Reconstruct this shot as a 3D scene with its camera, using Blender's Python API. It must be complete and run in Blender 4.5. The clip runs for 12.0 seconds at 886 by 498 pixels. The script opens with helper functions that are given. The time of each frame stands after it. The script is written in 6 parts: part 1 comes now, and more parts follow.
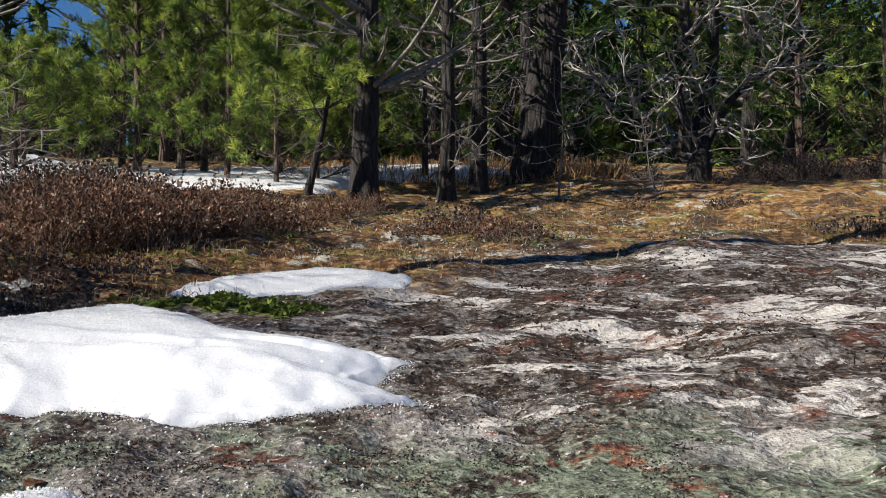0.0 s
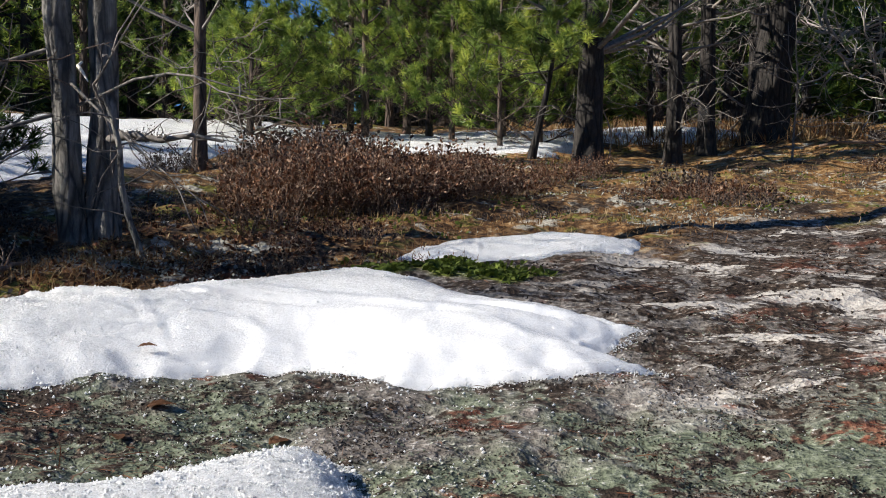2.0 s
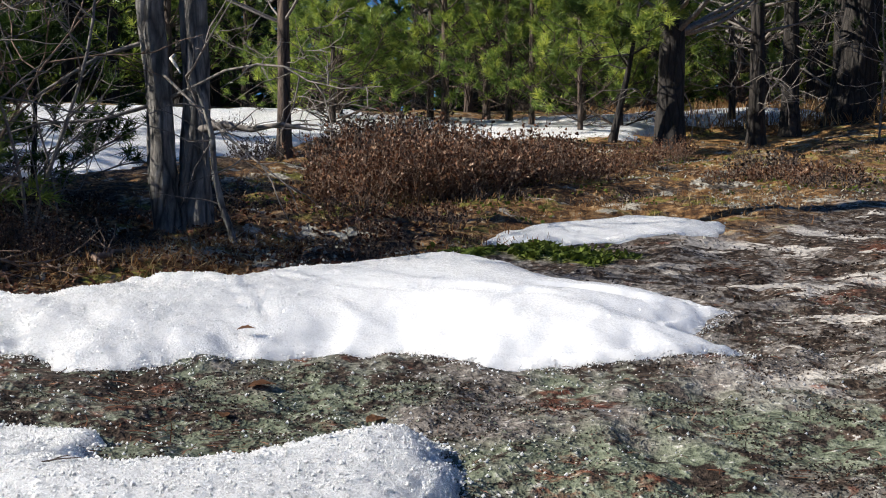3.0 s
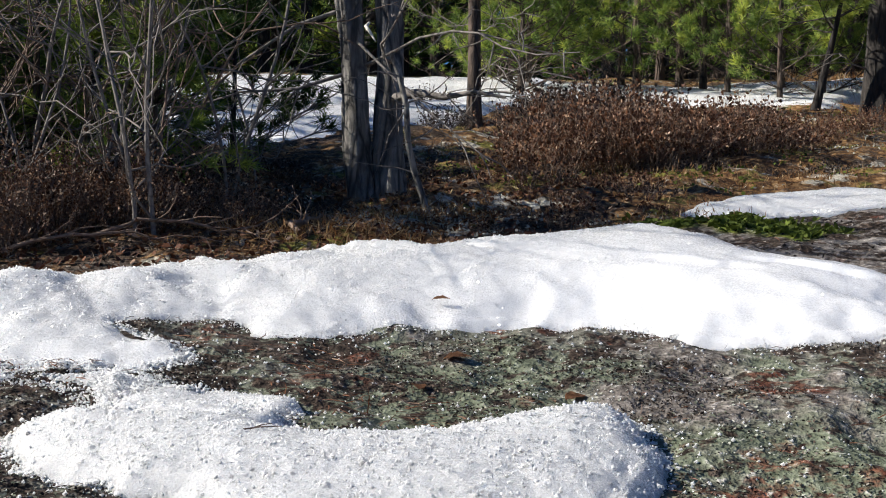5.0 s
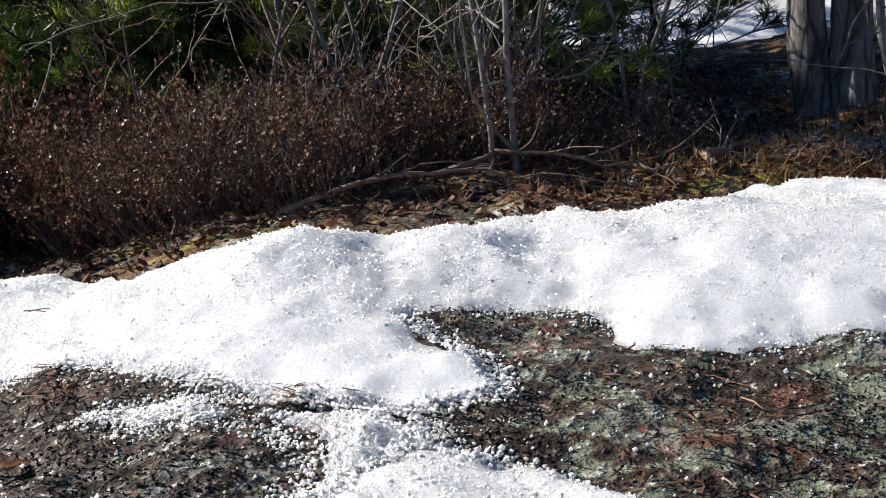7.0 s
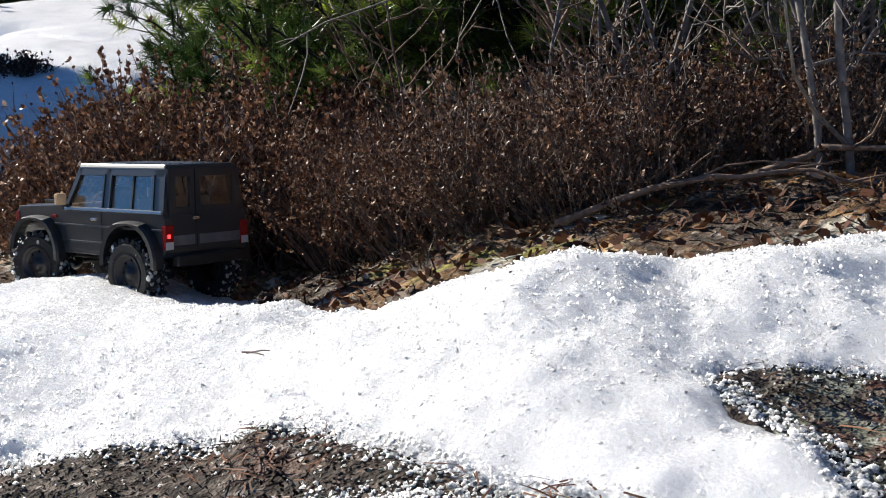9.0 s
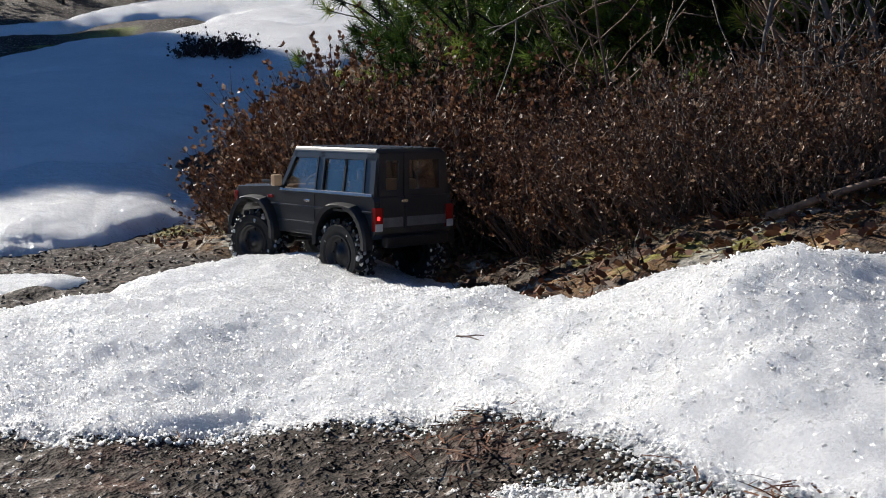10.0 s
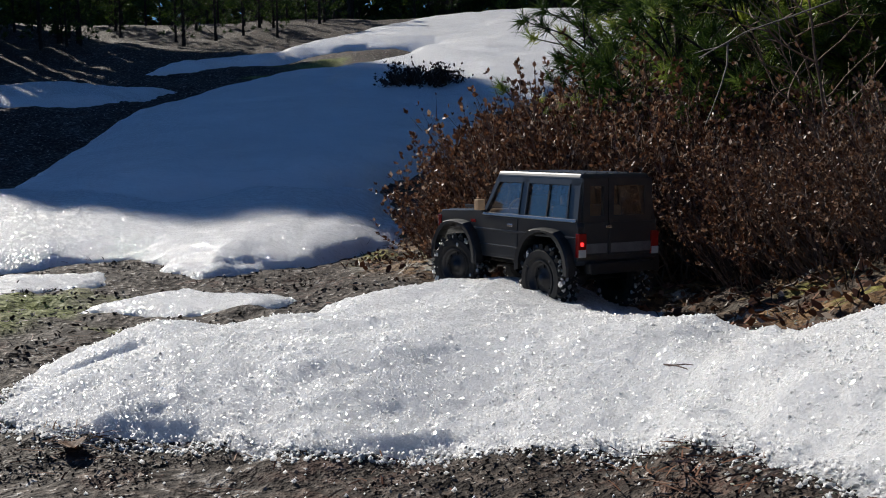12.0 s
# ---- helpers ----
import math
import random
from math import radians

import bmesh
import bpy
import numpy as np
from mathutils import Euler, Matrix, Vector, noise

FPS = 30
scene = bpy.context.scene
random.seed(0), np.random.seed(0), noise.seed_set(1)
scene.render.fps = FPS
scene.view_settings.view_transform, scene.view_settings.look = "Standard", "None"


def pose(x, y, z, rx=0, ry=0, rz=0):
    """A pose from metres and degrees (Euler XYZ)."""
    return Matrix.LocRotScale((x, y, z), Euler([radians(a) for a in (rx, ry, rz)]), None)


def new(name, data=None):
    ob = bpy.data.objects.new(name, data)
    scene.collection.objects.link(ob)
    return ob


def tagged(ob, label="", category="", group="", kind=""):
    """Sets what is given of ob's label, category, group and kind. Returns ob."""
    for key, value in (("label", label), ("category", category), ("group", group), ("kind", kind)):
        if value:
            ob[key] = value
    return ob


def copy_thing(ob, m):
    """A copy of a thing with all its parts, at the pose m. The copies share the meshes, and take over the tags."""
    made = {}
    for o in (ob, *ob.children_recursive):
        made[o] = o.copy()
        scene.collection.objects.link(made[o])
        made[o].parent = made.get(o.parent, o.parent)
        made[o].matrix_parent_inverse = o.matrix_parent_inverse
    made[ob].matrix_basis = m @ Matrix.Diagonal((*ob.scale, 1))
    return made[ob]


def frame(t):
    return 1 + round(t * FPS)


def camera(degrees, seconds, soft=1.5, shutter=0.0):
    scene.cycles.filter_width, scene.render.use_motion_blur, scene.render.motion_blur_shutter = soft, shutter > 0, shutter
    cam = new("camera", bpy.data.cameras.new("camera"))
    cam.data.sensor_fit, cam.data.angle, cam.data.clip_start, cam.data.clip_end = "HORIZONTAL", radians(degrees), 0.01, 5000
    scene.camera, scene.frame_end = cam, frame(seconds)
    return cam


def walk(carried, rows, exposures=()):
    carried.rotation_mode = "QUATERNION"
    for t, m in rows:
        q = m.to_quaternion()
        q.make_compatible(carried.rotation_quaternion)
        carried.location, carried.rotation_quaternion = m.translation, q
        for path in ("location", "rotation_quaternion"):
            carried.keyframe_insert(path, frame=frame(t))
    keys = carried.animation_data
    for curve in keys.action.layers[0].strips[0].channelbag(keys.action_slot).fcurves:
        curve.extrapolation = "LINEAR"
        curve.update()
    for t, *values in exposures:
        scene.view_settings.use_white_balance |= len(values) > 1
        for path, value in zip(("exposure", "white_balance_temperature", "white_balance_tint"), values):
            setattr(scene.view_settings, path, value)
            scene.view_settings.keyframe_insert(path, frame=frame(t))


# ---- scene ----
cam = camera(41.32, 12.0, soft=1.0)
EYE = 0.45
ROWS = [
    (0.0, -0.0, 0.0, 0.0, 0.0, 2.019, -0.374),
    (0.5, -0.009, -0.0043, 0.0053, 2.565, 1.409, -0.809),
    (1.0, -0.0167, 0.0064, 0.0099, 5.519, 0.912, -0.903),
    (1.5, -0.0232, 0.0262, 0.0054, 8.248, 0.583, -0.909),
    (2.0, -0.0262, 0.0272, 0.0038, 10.671, 0.133, -0.76),
    (2.5, -0.0255, 0.0046, 0.0023, 12.644, -0.301, -0.442),
    (2.7, -0.0295, -0.0083, 0.0017, 13.353, -0.461, -0.368),
    (4.3, -0.0417, -0.0469, 0.0071, 19.873, -1.461, -0.638),
    (4.5, -0.0441, -0.0423, 0.0089, 20.712, -1.665, -0.86),
    (5.0, -0.0796, 0.0277, 0.002, 23.422, -2.194, -0.89),
    (5.5, -0.1621, 0.2074, -0.0006, 27.934, -2.962, -0.354),
    (6.0, -0.2484, 0.4225, 0.0071, 33.871, -4.184, 0.484),
    (6.5, -0.3413, 0.5888, 0.0051, 39.216, -5.126, 1.197),
    (7.0, -0.4165, 0.7287, 0.0138, 45.236, -6.37, 0.6),
    (7.2, -0.4468, 0.7864, 0.0145, 47.948, -6.605, 0.259),
    (8.8, -0.6559, 0.9427, 0.0115, 58.452, -6.434, 2.124),
    (9.0, -0.6633, 0.9444, 0.0104, 59.327, -6.197, 2.166),
    (9.5, -0.6639, 0.9313, 0.0167, 62.896, -5.764, 2.051),
    (10.0, -0.6599, 0.9101, 0.0221, 68.473, -6.828, 1.605),
    (10.5, -0.6665, 0.9047, 0.0201, 73.033, -6.561, 1.127),
    (11.0, -0.6758, 0.9067, 0.0157, 75.693, -6.007, 1.218),
    (11.5, -0.677, 0.907, 0.0148, 77.061, -5.559, 1.402),
    (12.0, -0.6771, 0.9065, 0.0146, 78.15, -5.146, 1.546),
]
walk(cam, [(t, pose(x, y, EYE + z, 90 + pitch, roll, yaw)) for t, x, y, z, yaw, pitch, roll in ROWS],
     exposures=[(0.0, 0.60), (4.5, 0.60), (6.5, 0.72), (8.8, 0.85), (9.6, 0.62), (10.5, 0.25), (12.0, 0.10)])

# ---- light: low spring sun from the left, clear sky ----
SUN_AZ, SUN_EL = math.radians(113.0), math.radians(31.0)      # azimuth counted from +y towards -x
SUN_DIR = Vector((-math.sin(SUN_AZ) * math.cos(SUN_EL), math.cos(SUN_AZ) * math.cos(SUN_EL), math.sin(SUN_EL)))
world = bpy.data.worlds.new("sky_world")
scene.world = world
world.use_nodes = True
wn = world.node_tree
wn.nodes.clear()
sky = wn.nodes.new("ShaderNodeTexSky")
sky.sky_type, sky.sun_disc = "NISHITA", False
sky.sun_elevation, sky.sun_rotation = SUN_EL, -SUN_AZ
sky.air_density, sky.dust_density, sky.ozone_density = 1.0, 0.2, 3.5
bg = wn.nodes.new("ShaderNodeBackground")
bg.inputs["Strength"].default_value = 0.044
wout = wn.nodes.new("ShaderNodeOutputWorld")
tint = wn.nodes.new("ShaderNodeMix")
tint.data_type, tint.blend_type = "RGBA", "MULTIPLY"
tint.inputs[0].default_value, tint.inputs[7].default_value = 1.0, (0.52, 0.87, 1.28, 1)
wn.links.new(sky.outputs[0], tint.inputs[6])
wn.links.new(tint.outputs[2], bg.inputs[0])
wn.links.new(bg.outputs[0], wout.inputs[0])
sun = new("sun", bpy.data.lights.new("sun", "SUN"))
sun.data.energy, sun.data.angle, sun.data.color = 5.0, math.radians(0.53), (1.0, 0.945, 0.85)
sun.matrix_world = Matrix.Translation((-20, -8, 20)) @ SUN_DIR.to_track_quat("Z", "Y").to_matrix().to_4x4()


# ---- small tools ----
def _hash(ix, iy, iz):
    h = (ix * 374761393 + iy * 668265263 + iz * 2147483647 + 1013904223) & 0xFFFFFFFF
    h = ((h ^ (h >> 13)) * 1274126177) & 0xFFFFFFFF
    return ((h ^ (h >> 16)) & 0xFFFF) / 32767.5 - 1.0


def vnoise(x, y, seed=0):
    """Smooth noise in the plan, -1 to 1, for arrays."""
    x, y = np.asarray(x, float), np.asarray(y, float)
    ix, iy = np.floor(x).astype(np.int64), np.floor(y).astype(np.int64)
    fx, fy = x - ix, y - iy
    ux, uy = fx * fx * fx * (fx * (fx * 6 - 15) + 10), fy * fy * fy * (fy * (fy * 6 - 15) + 10)
    a, b = _hash(ix, iy, seed), _hash(ix + 1, iy, seed)
    c, d = _hash(ix, iy + 1, seed), _hash(ix + 1, iy + 1, seed)
    return (a * (1 - ux) + b * ux) * (1 - uy) + (c * (1 - ux) + d * ux) * uy


def fbm(x, y, octaves=4, seed=0, gain=0.5):
    out, amp = 0.0, 1.0
    for k in range(octaves):
        f = 2.03 ** k
        out = out + amp * vnoise(np.asarray(x) * f + 17.3 * k, np.asarray(y) * f - 9.1 * k, seed + k)
        amp *= gain
    return out


def smooth(a, b, v):
    w = np.clip((np.asarray(v, float) - a) / (b - a), 0, 1)
    return w * w * (3 - 2 * w)


def base_height(x, y):
    """The lie of the land: a slope that rises ahead, a flat shelf and then a hill to the left."""
    x, y = np.asarray(x, float), np.asarray(y, float)
    r, az = np.hypot(x, y), np.degrees(np.arctan2(-x, y))
    level = lambda u, top: np.where(u < top, u, top + 4 * np.tanh((u - top) / 4))
    a = 0.10 + 0.15 * np.maximum(level(r - 1.2, 9.0), 0)
    b = 0.13 + 0.085 * level((r - 4.2) + np.sqrt((r - 4.2) ** 2 + 0.3), 19.0)
    w = smooth(40, 60, az) * (1 - smooth(125, 165, az))
    return a * (1 - w) + b * w


def rockness(x, y, wide=0.2):
    """1 on the bare rock shelf, 0 in the heath and the wood."""
    x, y = np.asarray(x, float), np.asarray(y, float)
    r, az = np.hypot(x, y), np.degrees(np.arctan2(-x, y))
    edge = np.interp(az, [-180, -40, -18, -5, 5, 14, 20, 28, 36, 44, 55, 66, 72, 110, 180],
                     [5.0, 5.0, 4.6, 4.2, 3.5, 3.05, 2.75, 2.5, 2.35, 2.3, 2.45, 3.3, 4.3, 4.3, 5.0])
    e = edge + 0.22 * fbm(x * 2.2, y * 2.2, 3, 5)
    return smooth(0.05 + wide, 0.05 - wide, r - e)


def height(x, y):
    x, y = np.asarray(x, float), np.asarray(y, float)
    r, rock = np.hypot(x, y), rockness(x, y, 0.75)
    near = 1 / (1 + (r / 9) ** 2)
    z = base_height(x, y)
    z = z + 0.05 * fbm(x * 0.9 + 3, y * 0.9, 3, 21) * smooth(2.6, 6, r) + 0.4 * fbm(x * 0.07, y * 0.07, 2, 9) * smooth(12, 40, r)
    z = z + rock * near * (0.016 * fbm(x * 2.6, y * 2.6, 3, 31) - 0.010 * np.abs(fbm(x * 7, y * 7, 3, 41)) + 0.0045 * fbm(x * 21, y * 21, 2, 51) + 0.004 * fbm(x * 12, y * 12, 2, 53))
    z = z + (1 - rock) * near * (0.035 * fbm(x * 3.5, y * 3.5, 3, 61) + 0.014 * np.abs(fbm(x * 17, y * 17, 2, 71)))
    return z


def ground_z(x, y):
    return float(height(np.array([x]), np.array([y]))[0])


def mesh_from(name, verts, faces, smooth_faces=True):
    me = bpy.data.meshes.new(name)
    me.from_pydata(verts, [], faces)
    if smooth_faces:
        me.polygons.foreach_set("use_smooth", [True] * len(me.polygons))
    me.update()
    return me


def put(name, me, material, parent=None, label="", m=None):
    """Link a mesh as one object, under a thing or a part if given."""
    ob = new(name, me)
    if material is not None and not me.materials:
        me.materials.append(material)
    if parent is not None:
        ob.parent = parent
    if m is not None:
        ob.matrix_basis = m
    if label:
        ob["label"] = label
    return ob


def part(name, bm, material, parent, label="", bevel=0.0, smooth_faces=False):
    if bevel:
        bmesh.ops.bevel(bm, geom=[e for e in bm.edges if e.is_manifold and e.calc_face_angle(0) > 0.5], offset=bevel, segments=2, profile=0.6,
                        affect="EDGES", clamp_overlap=True)
    me = bpy.data.meshes.new(name)
    bm.to_mesh(me)
    bm.free()
    if smooth_faces:
        me.polygons.foreach_set("use_smooth", [True] * len(me.polygons))
    return put(name, me, material, parent, label)


class Soup:
    """Gathers loose triangles, strips and tubes for one mesh."""

    def __init__(self):
        self.v, self.f = [], []

    def add(self, verts, faces):
        n = len(self.v)
        self.v += [tuple(p) for p in verts]
        self.f += [tuple(i + n for i in q) for q in faces]

    def tube(self, pts, radii, sides=5):
        n, ring = len(self.v), []
        for i, p in enumerate(pts):
            d = (pts[min(i + 1, len(pts) - 1)] - pts[max(i - 1, 0)]).normalized()
            u = d.cross(Vector((0.31, 0.87, 0.39))).normalized()
            w = d.cross(u)
            for k in range(sides):
                a = 2 * math.pi * k / sides
                self.v.append(tuple(p + (u * math.cos(a) + w * math.sin(a)) * radii[i]))
        for i in range(len(pts) - 1):
            for k in range(sides):
                k2 = (k + 1) % sides
                self.f.append((n + i * sides + k, n + i * sides + k2, n + (i + 1) * sides + k2, n + (i + 1) * sides + k))

    def blade(self, p, q, width, side):
        """One thin leaf or needle from p to q."""
        s = side * width
        self.add([p - s, p + s, q], [(0, 1, 2)])

    def leaf(self, p, d, side, length, width):
        mid = p + d * length * 0.5
        self.add([p, mid - side * width, p + d * length, mid + side * width], [(0, 1, 2, 3)])

    def mesh(self, name, smooth_faces=True):
        return mesh_from(name, self.v, self.f, smooth_faces)


# ---- materials ----
def material(name):
    m = bpy.data.materials.new(name)
    m.use_nodes = True
    nt = m.node_tree
    return m, nt, nt.nodes["Principled BSDF"]


def node(nt, kind, **values):
    n = nt.nodes.new(kind)
    for k, v in values.items():
        n.inputs[k].default_value = v
    return n


def coords(nt, scale=1.0):
    tc, mp = nt.nodes.new("ShaderNodeTexCoord"), nt.nodes.new("ShaderNodeMapping")
    mp.inputs["Scale"].default_value = (scale, scale, scale) if isinstance(scale, (int, float)) else scale
    nt.links.new(tc.outputs["Object"], mp.inputs["Vector"])
    return mp.outputs[0]


def noise_tex(nt, co, scale, detail=5.0, rough=0.6, distort=0.0):
    n = node(nt, "ShaderNodeTexNoise", Scale=scale, Detail=detail, Roughness=rough, Distortion=distort)
    nt.links.new(co, n.inputs["Vector"])
    return n.outputs["Fac"]


def voronoi_tex(nt, co, scale, feature="F1", out="Distance"):
    n = nt.nodes.new("ShaderNodeTexVoronoi")
    n.feature = feature
    n.inputs["Scale"].default_value = scale
    nt.links.new(co, n.inputs["Vector"])
    return n.outputs[out]


def ramp(nt, fac, *stops):
    n = nt.nodes.new("ShaderNodeValToRGB")
    cr = n.color_ramp
    while len(cr.elements) < len(stops):
        cr.elements.new(0.5)
    for e, (p, c) in zip(cr.elements, stops):
        e.position = p
        e.color = (c, c, c, 1) if isinstance(c, (int, float)) else (*c, 1)
    nt.links.new(fac, n.inputs[0])
    return n.outputs[0]


def mix(nt, fac, a, b, mode="MIX"):
    n = nt.nodes.new("ShaderNodeMix")
    n.data_type, n.blend_type = "RGBA", mode
    for sock, v in ((n.inputs[0], fac), (n.inputs[6], a), (n.inputs[7], b)):
        if isinstance(v, (int, float)):
            sock.default_value = v
        elif isinstance(v, tuple):
            sock.default_value = (*v, 1)
        else:
            nt.links.new(v, sock)
    return n.outputs[2]


def calc(nt, op, a, b=0.0):
    n = nt.nodes.new("ShaderNodeMath")
    n.operation = op
    for sock, v in zip(n.inputs, (a, b)):
        if isinstance(v, (int, float)):
            sock.default_value = v
        else:
            nt.links.new(v, sock)
    return n.outputs[0]


def bump(nt, bsdf, fac, strength, distance):
    n = node(nt, "ShaderNodeBump", Strength=strength, Distance=distance)
    nt.links.new(fac, n.inputs["Height"])
    nt.links.new(n.outputs[0], bsdf.inputs["Normal"])


def attr(nt, name):
    n = nt.nodes.new("ShaderNodeAttribute")
    n.attribute_name = name
    return n.outputs["Fac"]


def plain(name, colour, rough=0.6, metal=0.0, grain=120.0, spread=0.25, bumpiness=0.0, coat=0.0):
    m, nt, b = material(name)
    co = coords(nt)
    n = noise_tex(nt, co, grain, 4)
    dark = tuple(c * (1 - spread) for c in colour)
    light = tuple(min(1, c * (1 + spread)) for c in colour)
    nt.links.new(ramp(nt, n, (0.3, dark), (0.7, light)), b.inputs["Base Color"])
    b.inputs["Roughness"].default_value, b.inputs["Metallic"].default_value = rough, metal
    b.inputs["Coat Weight"].default_value = coat
    if bumpiness:
        bump(nt, b, n, bumpiness, 0.004)
    return m


def ground_material():
    """Grey rock under lichen and dark crust, and brown heath beyond it."""
    m, nt, b = material("rock_and_heath")
    co = coords(nt)
    rock, moss, straw, crusty, greenish = attr(nt, "rock"), attr(nt, "moss"), attr(nt, "straw"), attr(nt, "crust"), attr(nt, "green")
    big, mid = noise_tex(nt, co, 2.6, 5, 0.6, 0.2), noise_tex(nt, co, 8, 5, 0.6)
    fine, speck = noise_tex(nt, co, 62, 3, 0.62), noise_tex(nt, co, 27, 4, 0.6)
    litter, dots = noise_tex(nt, co, 22, 4, 0.66), voronoi_tex(nt, co, 120)

    def add(*terms):
        total = 0.0
        for v, k in terms:
            total = calc(nt, "ADD", total, calc(nt, "MULTIPLY", v, k))
        return total

    times = lambda p, q: calc(nt, "MULTIPLY", p, q)
    # bare stone, thick dark crust, grey-green lichen, smooth pale scars, red needle litter
    stone = ramp(nt, fine, (0.30, (0.065, 0.057, 0.050)), (0.52, (0.165, 0.145, 0.129)), (0.72, (0.37, 0.34, 0.31)))
    crust = ramp(nt, fine, (0.30, (0.008, 0.006, 0.005)), (0.50, (0.038, 0.027, 0.020)), (0.64, (0.115, 0.082, 0.062)), (0.76, (0.36, 0.32, 0.28)))
    green = ramp(nt, fine, (0.30, (0.062, 0.073, 0.048)), (0.52, (0.155, 0.175, 0.12)), (0.72, (0.32, 0.34, 0.26)))
    cover = add((mid, 0.36), (speck, 0.42), (litter, 0.25), (crusty, 0.15))
    c = mix(nt, times(ramp(nt, add((big, 0.8), (mid, 0.2)), (0.40, 0.0), (0.48, 1.0)), greenish), stone, green)
    c = mix(nt, ramp(nt, cover, (0.535, 0.0), (0.565, 1.0)), c, crust)
    c = mix(nt, ramp(nt, add((dots, 1.0), (speck, 0.5)), (0.34, 0.85), (0.42, 0.0)), c, (0.014, 0.011, 0.009))
    pale = ramp(nt, fine, (0.30, (0.36, 0.325, 0.29)), (0.70, (0.60, 0.56, 0.51)))
    scar = add((noise_tex(nt, coords(nt, (0.8, 1.6, 1.0)), 3.6, 7, 0.62, 0.4), 0.8), (speck, 0.2))
    c = mix(nt, times(ramp(nt, scar, (0.540, 0.0), (0.552, 1.0)), attr(nt, "pale")), c, pale)
    rusty = calc(nt, "SUBTRACT", 1.0, crusty)
    red = ramp(nt, fine, (0.40, (0.10, 0.03, 0.018)), (0.68, (0.30, 0.115, 0.068)))
    c = mix(nt, times(times(ramp(nt, noise_tex(nt, co, 4.6, 6, 0.65), (0.565, 0.0), (0.625, 0.85)), rusty), ramp(nt, litter, (0.45, 0.0), (0.52, 1.0))), c, red)
    glint = ramp(nt, add((noise_tex(nt, co, 62, 3, 0.6), 1.0)), (0.655, 0.0), (0.685, 0.85))
    c = mix(nt, glint, c, (0.55, 0.52, 0.48))
    heath = ramp(nt, litter, (0.30, (0.012, 0.008, 0.005)), (0.45, (0.080, 0.040, 0.018)), (0.57, (0.24, 0.135, 0.056)), (0.74, (0.50, 0.41, 0.27)))
    yellow = ramp(nt, litter, (0.32, (0.07, 0.030, 0.011)), (0.50, (0.30, 0.155, 0.056)), (0.70, (0.56, 0.40, 0.19)))
    heath = mix(nt, straw, heath, yellow)
    heath = mix(nt, ramp(nt, noise_tex(nt, co, 4.1, 6, 0.65), (0.55, 0.0), (0.60, 0.85)), heath, ramp(nt, fine, (0.32, (0.03, 0.035, 0.008)), (0.68, (0.30, 0.28, 0.06))))
    heath = mix(nt, ramp(nt, noise_tex(nt, co, 5.7, 6, 0.65), (0.57, 0.0), (0.61, 0.9)), heath, ramp(nt, fine, (0.32, (0.20, 0.19, 0.15)), (0.68, (0.66, 0.63, 0.54))))
    heath = mix(nt, ramp(nt, add((noise_tex(nt, co, 3.3, 6, 0.65), 0.7), (speck, 0.3)), (0.50, 0.0), (0.55, 0.9)), heath, crust)
    c = mix(nt, rock, heath, c)
    mossy = ramp(nt, fine, (0.32, (0.03, 0.045, 0.006)), (0.68, (0.30, 0.36, 0.05)))
    c = mix(nt, moss, c, mossy)
    nt.links.new(c, b.inputs["Base Color"])
    nt.links.new(ramp(nt, fine, (0.3, 0.95), (0.7, 0.6)), b.inputs["Roughness"])
    b.inputs["Specular IOR Level"].default_value = 0.15
    bump(nt, b, add((fine, 1.3), (speck, 1.0), (litter, 0.5)), 1.0, 0.009)
    return m


